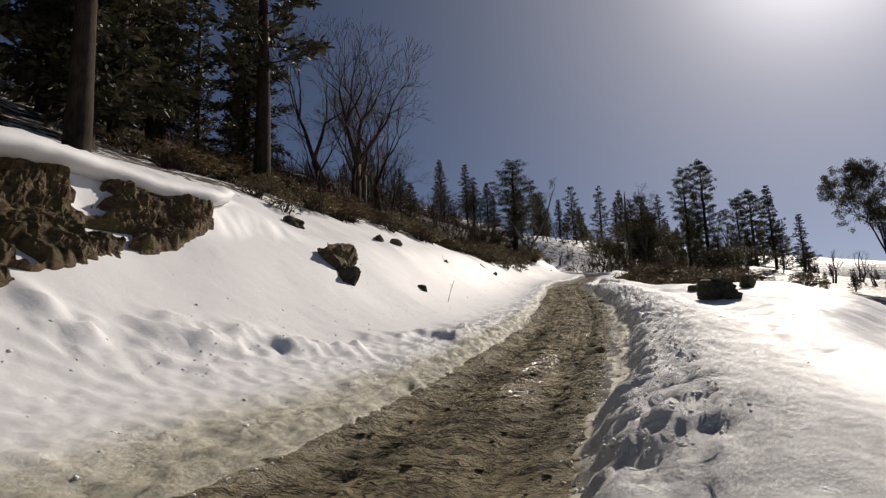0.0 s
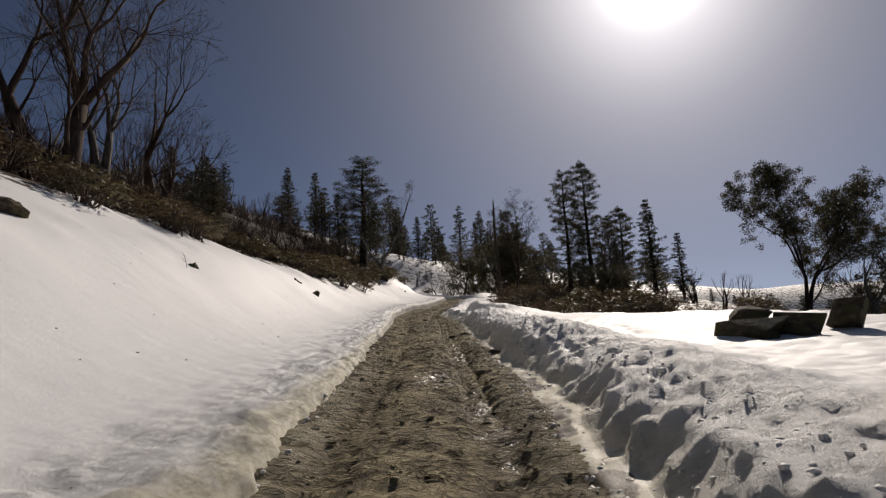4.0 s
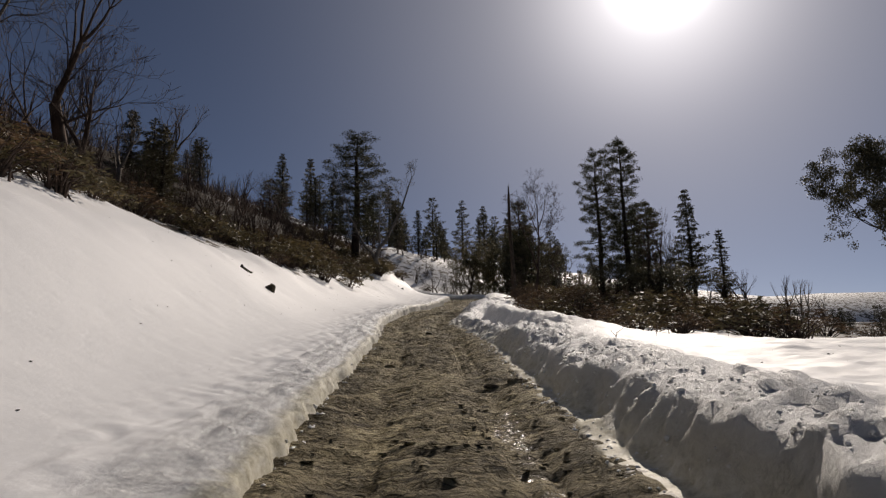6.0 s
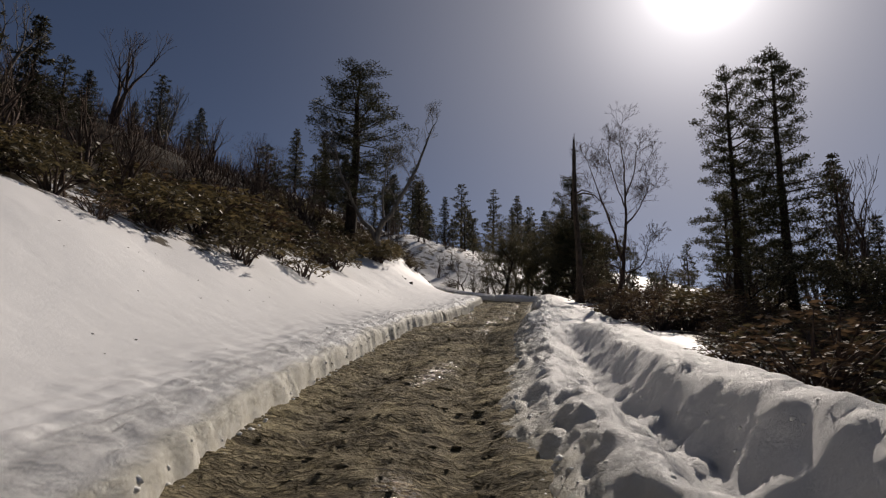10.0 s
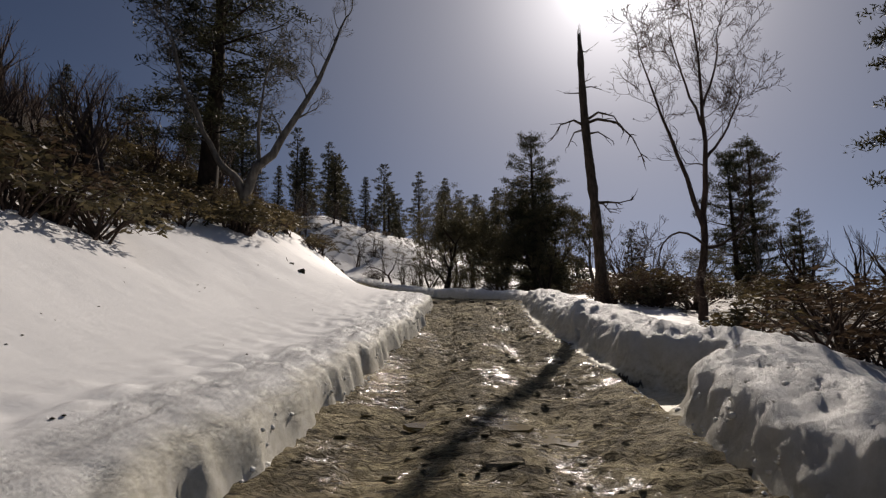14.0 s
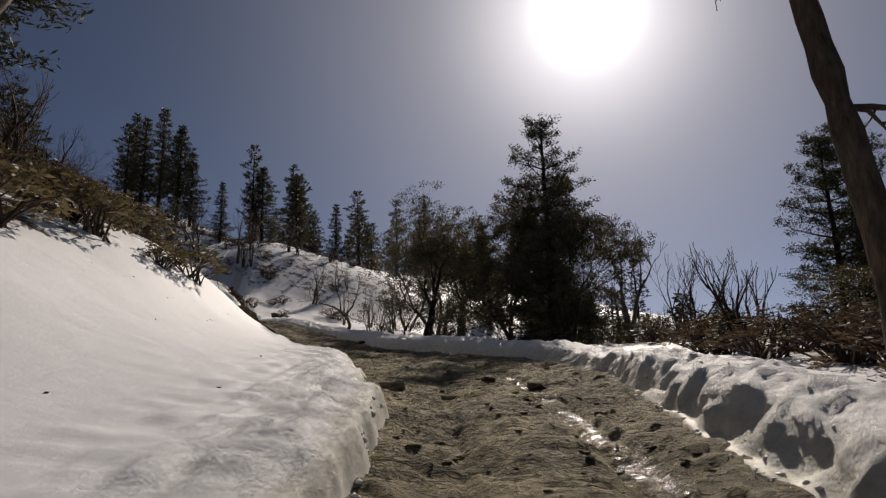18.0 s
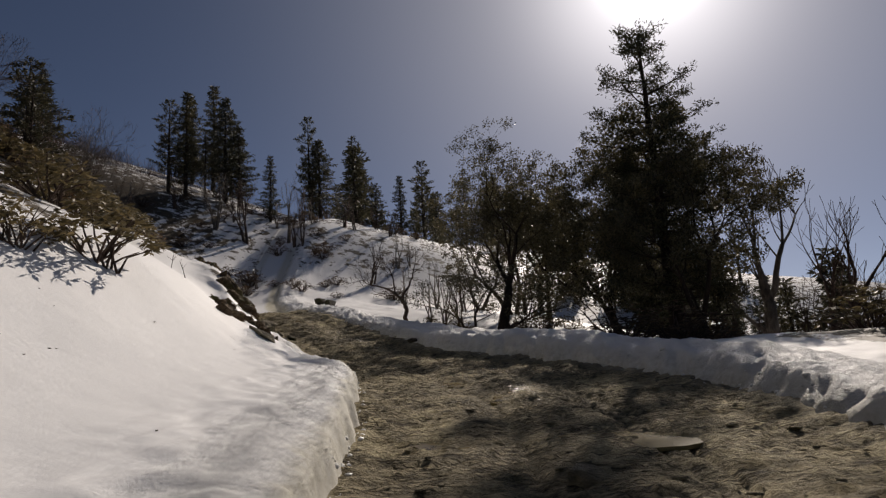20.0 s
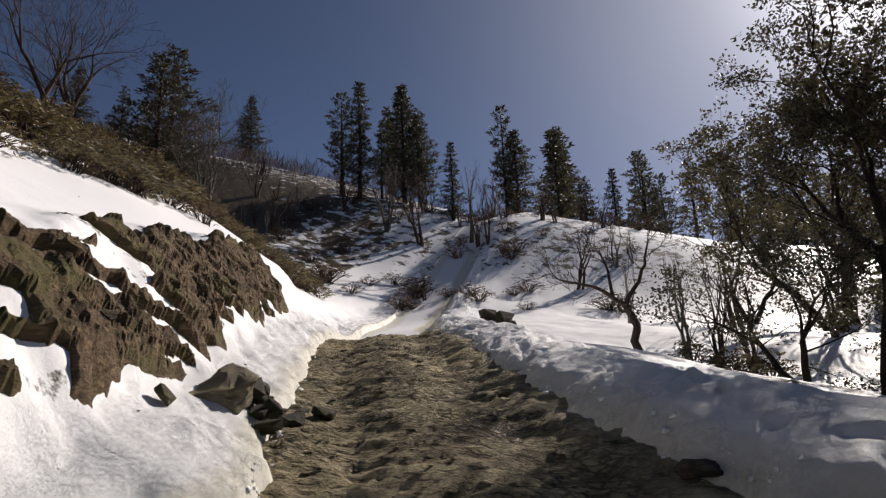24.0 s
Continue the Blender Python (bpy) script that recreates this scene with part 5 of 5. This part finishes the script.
def cornice():
    """The snow lip that hangs over the first cut."""
    rng = np.random.default_rng(91)
    ys = np.arange(-26.0, -7.6, 0.16)
    section = np.array([(-3.4, -0.25), (-2.4, 0.10), (-1.4, 0.30), (-0.6, 0.34), (-0.05, 0.29), (0.20, 0.14), (0.27, -0.04), (0.18, -0.20), (-0.12, -0.26), (-0.6, -0.28), (-1.2, -0.5)])
    V = []
    for y in ys:
        e = 6.4 - 0.12 * max(0, -13 - y) + 0.10 * float(fbm(y * 0.6, 0.0, 92, 3)) + 1.1 * float(smooth(-10.5, -7.6, y))
        k = float(smooth(-7.6, -9.6, y)) * (0.9 + 0.15 * float(fbm(y * 0.9, 3.0, 93, 2)))
        for j, (o, h) in enumerate(section):
            x = on_bank(y, e - o * (0.4 + 0.6 * k))
            base = gz(on_bank(y, e + 0.5), y)
            z = base - 0.05 + h * k if j > 2 else max(gz(x, y) - 0.10 + 0.14 * (j > 0) * k, base - 0.05 + h * k - 0.3)
            V.append((x, y, z + 0.012 * rng.normal()))
    n = len(section)
    i = np.arange(len(V)).reshape(len(ys), n)
    f = np.stack([i[:-1, :-1], i[:-1, 1:], i[1:, 1:], i[1:, :-1]], -1).reshape(-1, 4)
    tagged(new("snow_cornice", build_mesh("snow_cornice", np.array(V), f, SNOW)), "smooth overhanging lip of old snow above the rocky cut", "snow")


cornice()
for k, (x, y, size, material, turn, tilt, lift, label) in enumerate((
        (-6.95, -6.3, (0.55, 0.8, 1.0), ROCK_EARTH, 20, (0, 28), 0.12, "brown mossy rock poking out of the snowbank"),
        (-6.45, -6.9, (0.42, 0.55, 0.6), ROCK_DARK, 60, (0, 35), -0.15, "dark cracked rock poking out of the snowbank"),
        (-9.8, -3.8, (0.5, 0.4, 0.4), ROCK, 0, (0, 20), -0.05, "mossy rock at the top of the snowbank"),
        (-5.7, -2.1, (0.24, 0.24, 0.28), ROCK, 0, (0, 0), 0.0, "small tan and dark rock in the snow"),
        (-8.9, 2.4, (0.6, 0.28, 0.25), ROCK, 60, (0, 20), 0.0, "low mossy rock ledge in the snow"),
        (-8.9, 4.1, (0.55, 0.3, 0.26), ROCK, 100, (0, 20), 0.0, "low mossy rock ledge in the snow"),
        (-8.2, 6.5, (0.35, 0.25, 0.22), ROCK, 0, (0, 15), 0.0, "small mossy rock in the snow"),
        (-8.4, 10.7, (0.22, 0.2, 0.2), ROCK, 0, (0, 0), 0.0, "small mossy rock in the snow"),
        (-8.2, 24.1, (0.32, 0.28, 0.36), ROCK, 0, (0, 25), -0.05, "dark rock poking out of the snow slope"),
        (-9.4, 24.7, (0.4, 0.25, 0.2), ROCK_DARK, 70, (0, 20), 0.0, "dark flat rock in the snow slope"),
        (-7.3, 56.2, (0.3, 0.22, 0.2), ROCK_DARK, 0, (0, 0), 0.0, "small dark rock in the snow"),
        (-7.8, 56.9, (0.22, 0.2, 0.16), ROCK_DARK, 0, (0, 0), 0.0, "small dark rock in the snow"))):
    rock("boulder_outcrop", 1 + k, x, y, size, material, label, turn, tilt, lift - 0.1)
slabs("slab_boulder", "large dark mossy boulder of tilted slabs in the snow", 3.85, -2.7, 16, (0.36, 0.3), 0.33, ROCK_DARK, 31, (0, 30), 0.2, 0.6)
slabs("grey_outcrop", "low grey rock outcrop on the snowy field", 4.9, 3.6, 5, (0.9, 0.5), 0.5, ROCK, 32, (0, 10), 0.12, 0.45)
face = slabs("rocky_cut", "rocky earth cut bank under a snow cornice", -7.55, -15.6, 7, (0.25, 1.2), 0.28, ROCK_EARTH, 33, (0, 35), -0.12, 0.45)
rock_face(face, -23.0, -10.2, lambda y: np.clip(6.0 - 0.25 * (-10.8 - y), 3.7, 6.0), lambda y: 6.6 - 0.10 * np.clip(-13 - y, 0, 20), 51, 0.36, ROCK_EARTH, 0.1, lambda y: 0.18 + 0 * y)
crag = slabs("roadside_crag", "broken dark crag with moss and snow patches above the track", -9.1, 76.2, 9, (0.3, 0.9), 0.11, ROCK, 34, (0, 48), -0.06, 0.4)
rock_face(crag, 72.0, 85.6, lambda y: 0.95 + 0.35 * smooth(76, 72.5, y), lambda y: 1.95 + 0.75 * smooth(76, 72.5, y), 52, 0.20, ROCK_EARTH, 0.32, lambda y: 0.38 + 0.19 * smooth(77, 74.5, y), 0.55)
slabs("rubble_heap", "dark slate rubble at the edge of the track", -8.95, 78.7, 34, (0.34, 0.65), 0.17, ROCK_DARK, 36, (0, 0), 0.03, 0.5)
slabs("ditch_rock", "dark rock ledge in the snow beyond the bend", -10.5, 92.2, 6, (0.6, 0.3), 0.35, ROCK_DARK, 37, (0, 0), 0.08, 0.5)
rock("tan_boulder", 12, -9.15, 77.95, (0.36, 0.34, 0.32), ROCK_TAN, "tan angular boulder in the snow beside the track", 25, (10, 15), 0.05)
rock("tan_slab", 13, -7.31, 72.55, (0.42, 0.21, 0.06), ROCK_TAN, "flat tan stone slab lying on the snow", -20, (0, 27), 0.02, True)


def road_at(x, y):
    u = float(across(np.array([x]), np.array([y]))[0])
    return float(road_z(np.array([x]), np.array([y]), np.array([u]))[0])


def stone(x, y, s, seed, material, label, flat=0.6):
    ob = new("stone", rock_mesh(seed, s, s * 0.75, s * flat, material, flat < 0.4, 1))
    ob.matrix_world = pose(x, y, road_at(x, y) + s * flat * 0.35, 0, 0, seed * 47)
    return tagged(ob, label, "stone", "stones on the track")


for k, (x, y, s, flat) in enumerate([(-0.62, 12.6, 0.19, 0.34), (-0.98, 12.5, 0.12, 0.5), (-1.06, -6.15, 0.10, 0.5), (0.35, -8.8, 0.11, 0.5), (0.5, -9.6, 0.12, 0.6), (-3.1, 42.1, 0.2, 0.17), (-2.0, 64.8, 0.28, 0.35), (-1.6, 62.7, 0.16, 0.5), (-3.2, 62.2, 0.25, 0.4), (-0.9, 61.9, 0.22, 0.3),
                                     (0.2, 62.3, 0.15, 0.4), (0.9, 63.4, 0.2, 0.35), (-2.9, 15.5, 0.14, 0.4), (-2.6, 22.4, 0.12, 0.5), (-3.6, 30.6, 0.11, 0.5), (0.1, 6.2, 0.16, 0.5), (-0.2, 3.8, 0.13, 0.5), (-4.6, 77.4, 0.2, 0.4), (-6.2, 80.5, 0.14, 0.5)]):
    stone(x, y, s, 700 + k, ROCK_TAN if k % 2 == 0 or k == 5 else ROCK, "flat wet grey-brown stone lying on the muddy track", flat)


def scatter(name, label, points, sizes, material, seed, flat=0.6, sub=1):
    """Many small pieces as one mesh."""
    rng = np.random.default_rng(seed)
    bm = bmesh.new()
    bmesh.ops.create_icosphere(bm, subdivisions=sub, radius=1.0)
    base = np.array([v.co[:] for v in bm.verts])
    tris = np.array([[v.index for v in f.verts] for f in bm.faces])
    bm.free()
    V, Fc = [], []
    for k, (p, s) in enumerate(zip(points, sizes)):
        jit = base * (1 + rng.normal(0, 0.22, (len(base), 1))) * np.array([s, s * rng.uniform(0.6, 1), s * flat])
        a = rng.uniform(0, 6.28)
        c, sn = math.cos(a), math.sin(a)
        V.append(np.stack([jit[:, 0] * c - jit[:, 1] * sn, jit[:, 0] * sn + jit[:, 1] * c, jit[:, 2]], 1) + p)
        Fc.append(tris + k * len(base))
    me = build_mesh(name, np.concatenate(V), np.concatenate(Fc), material, sub > 1)
    return tagged(new(name, me), label, "debris", kind="stuff")


def along_track(n, seed, y_lo, y_hi, side, e_lo, e_hi, lift=0.0):
    rng = np.random.default_rng(seed)
    y = rng.uniform(y_lo, y_hi, n)
    e = rng.uniform(e_lo, e_hi, n)
    u = np.where(side < 0, -(WL(y) + e), WR(y) + e)
    x = CX(y) + u / np.cos(HEAD(y))
    z = np.maximum(ground_z(x, y), road_z(x, y, u) - 9 * (np.abs(u) > 2.5))
    return np.stack([x, y, z + lift], 1), rng


r = np.random.default_rng(41)
n = 3000
y = r.uniform(-24, 92, n)
u = -WL(y) + 0.2 + (WL(y) + WR(y) - 0.4) * r.random(n)
x = CX(y) + u / np.cos(HEAD(y))
scatter("gravel", "small stones and mud clods on the track", np.stack([x, y, road_z(x, y, u)], 1), r.uniform(0.010, 0.026, n) * r.uniform(0.5, 1.6, n), MUD, 42, 0.3)
r = np.random.default_rng(71)
n = 1700
y = r.uniform(-22, 90, n)
u = -WL(y) + 0.15 + (WL(y) + WR(y) - 0.3) * r.random(n)
x = CX(y) + u / np.cos(HEAD(y))
scatter("slate_chips", "thin flat slate chips and mud plates pressed into the track", np.stack([x, y, road_z(x, y, u) + 0.004], 1), r.uniform(0.02, 0.055, n) * r.uniform(0.6, 1.7, n), MUD, 72, 0.2)
p, r = along_track(420, 57, -24, 14, 1, -0.4, 0.05, 0.0)
scatter("mud_clods", "dark mud clods and stones at the foot of the snow berm", p, r.uniform(0.012, 0.035, 420) * r.uniform(0.5, 1.5, 420), MUD, 58, 0.4)
LUMP = bpy.data.materials.new("snow_lumps")
LUMP.use_nodes = True
nt = LUMP.node_tree
nt.links.new(mix(nt, noise_tex(nt, 6.0, 5), (0.62, 0.60, 0.53), (0.86, 0.86, 0.87)), nt.nodes["Principled BSDF"].inputs["Base Color"])
nt.nodes["Principled BSDF"].inputs["Roughness"].default_value = 0.6
bump(nt, nt.nodes["Principled BSDF"], noise_tex(nt, 18, 5), 0.6, 0.03)
p, r = along_track(2400, 43, -24, 92, 1, -0.03, 0.28, -0.016)
scatter("snow_clods", "crumbled snow clods thrown up beside the track", p, r.uniform(0.010, 0.035, 2400) * r.uniform(0.4, 1.4, 2400), LUMP, 44, 0.75, 1)
p, r = along_track(5000, 61, -19, 21, 1, 0.02, 1.3, -0.012)
scatter("snow_clods", "crumbled snow clods lying on the thrown-up berm", p, r.uniform(0.010, 0.028, 5000) * r.uniform(0.5, 1.4, 5000), LUMP, 62, 0.75, 1)
p, r = along_track(2600, 63, 21, 60, 1, 0.1, 2.6, -0.02)
scatter("snow_clods", "crumbled snow clods lying on the thrown-up berm", p, r.uniform(0.010, 0.026, 2600) * r.uniform(0.5, 1.4, 2600), LUMP, 64, 0.75, 1)
p, r = along_track(1500, 65, -24, -5, -1, 0.9, 4.2, -0.02)
scatter("snow_clods", "crumbled snow clods along the broken ridge of the bank", p, r.uniform(0.010, 0.032, 1500) * r.uniform(0.4, 1.4, 1500), LUMP, 66, 0.75, 1)
p, r = along_track(1400, 45, -24, 92, -1, -0.04, 0.08, -0.014)
scatter("snow_clods", "crumbled dirty snow clods along the cut bank", p, r.uniform(0.012, 0.035, 1400) * r.uniform(0.4, 1.4, 1400), LUMP, 46, 0.75, 1)
p, r = along_track(220, 47, -24, 80, -1, 0.6, 6.5, 0.005)
scatter("snow_litter", "dark bits of bark and leaves scattered on the snow", p, r.uniform(0.008, 0.025, 220), ROCK_DARK, 48, 0.3)
p, r = along_track(120, 49, -17, 40, 1, 1.6, 8, 0.0)
scatter("snow_litter", "dark bits of bark and leaves scattered on the snow", p, r.uniform(0.008, 0.025, 120), ROCK_DARK, 50, 0.3)


def puddle(x, y, sx, sy, drop):
    rng = np.random.default_rng(int(abs(x * 10 + y * 100)))
    a = np.arange(24) * math.pi / 12
    rad = 1 + 0.25 * np.sin(a * 3 + rng.uniform(0, 6)) + 0.12 * np.sin(a * 5 + rng.uniform(0, 6))
    qx, qy = x + sx * rng.uniform(-0.9, 0.9, 80), y + sy * rng.uniform(-0.9, 0.9, 80)
    low = float(np.percentile(road_z(qx, qy, across(qx, qy)) - RZ(qy), 35))
    vy = y + sy * rad * np.sin(a)
    v = np.stack([x + sx * rad * np.cos(a), vy, RZ(vy) + low], 1)
    v = np.concatenate([v, v - np.array([0, 0, 0.04])])
    f = [list(range(24)), list(range(47, 23, -1))] + [[i, 24 + i, 24 + (i + 1) % 24, (i + 1) % 24] for i in range(24)]
    tagged(new("puddle", build_mesh("puddle", v, f, WATER, False)), "shallow muddy brown puddle on the track", "puddle", "puddles on the track")


for x, y, sx, sy, drop in ((-2.5, 43.2, 0.3, 0.3, -0.01), (-3.2, 43.6, 0.5, 0.35, 0.01), (-3.0, 47.5, 0.2, 0.25, 0.02), (-1.6, 61.2, 0.5, 0.5, -0.01), (-2.1, 61.6, 0.35, 0.4, 0.0), (-3.2, 66.5, 0.3, 0.35, 0.0), (-2.4, 69.0, 0.3, 0.3, 0.01),
                            (-0.75, -8.0, 0.35, 0.9, 0.02), (-0.7, -5.5, 0.3, 0.8, 0.02), (-2.3, 53.5, 0.16, 0.25, 0.02), (-1.7, 51.5, 0.15, 0.22, 0.02), (-3.2, 71.5, 0.5, 0.5, 0.01), (-1.5, 66.0, 0.6, 0.5, 0.0)):
    puddle(x, y, sx, sy, drop)


def stick(x, y, h, lean):
    rng = np.random.default_rng(int(x * y * 10) % 999)
    e = thing("dry_stalk", "thin dry plant stalk sticking out of the snow", "plant", "dry stalks in the snow")
    w = Shape()
    z0 = gz(x, y)
    w.tube([(x, y, z0 - 0.05), (x + lean * 0.5, y, z0 + h * 0.55), (x + lean, y, z0 + h)], [0.010, 0.007, 0.004], 4)
    for k in range(3):
        s = rng.uniform(0.4, 0.9)
        w.tube([(x + lean * s, y, z0 + h * s), (x + lean * s + rng.normal(0, 0.08), y + rng.normal(0, 0.08), z0 + h * s + 0.12)], [0.005, 0.003], 3)
    part("stem", w.mesh("stem", BARK_TWIG), e)


for x, y, h, lean in ((-4.85, -1.8, 0.75, 0.28), (-8.2, 10, 0.4, -0.1), (2.8, 17, 0.3, 0.05), (3.4, 18, 0.25, -0.05), (-9.8, 73.5, 0.5, 0.1), (-9.0, 72.6, 0.4, -0.15), (1.6, 15.6, 0.15, 0.03), (5.5, 20, 0.3, 0.1)):
    stick(x, y, h, lean)

for ob in TEMPLATES:
    for child in list(ob.children_recursive):
        bpy.data.objects.remove(child)
    bpy.data.objects.remove(ob)
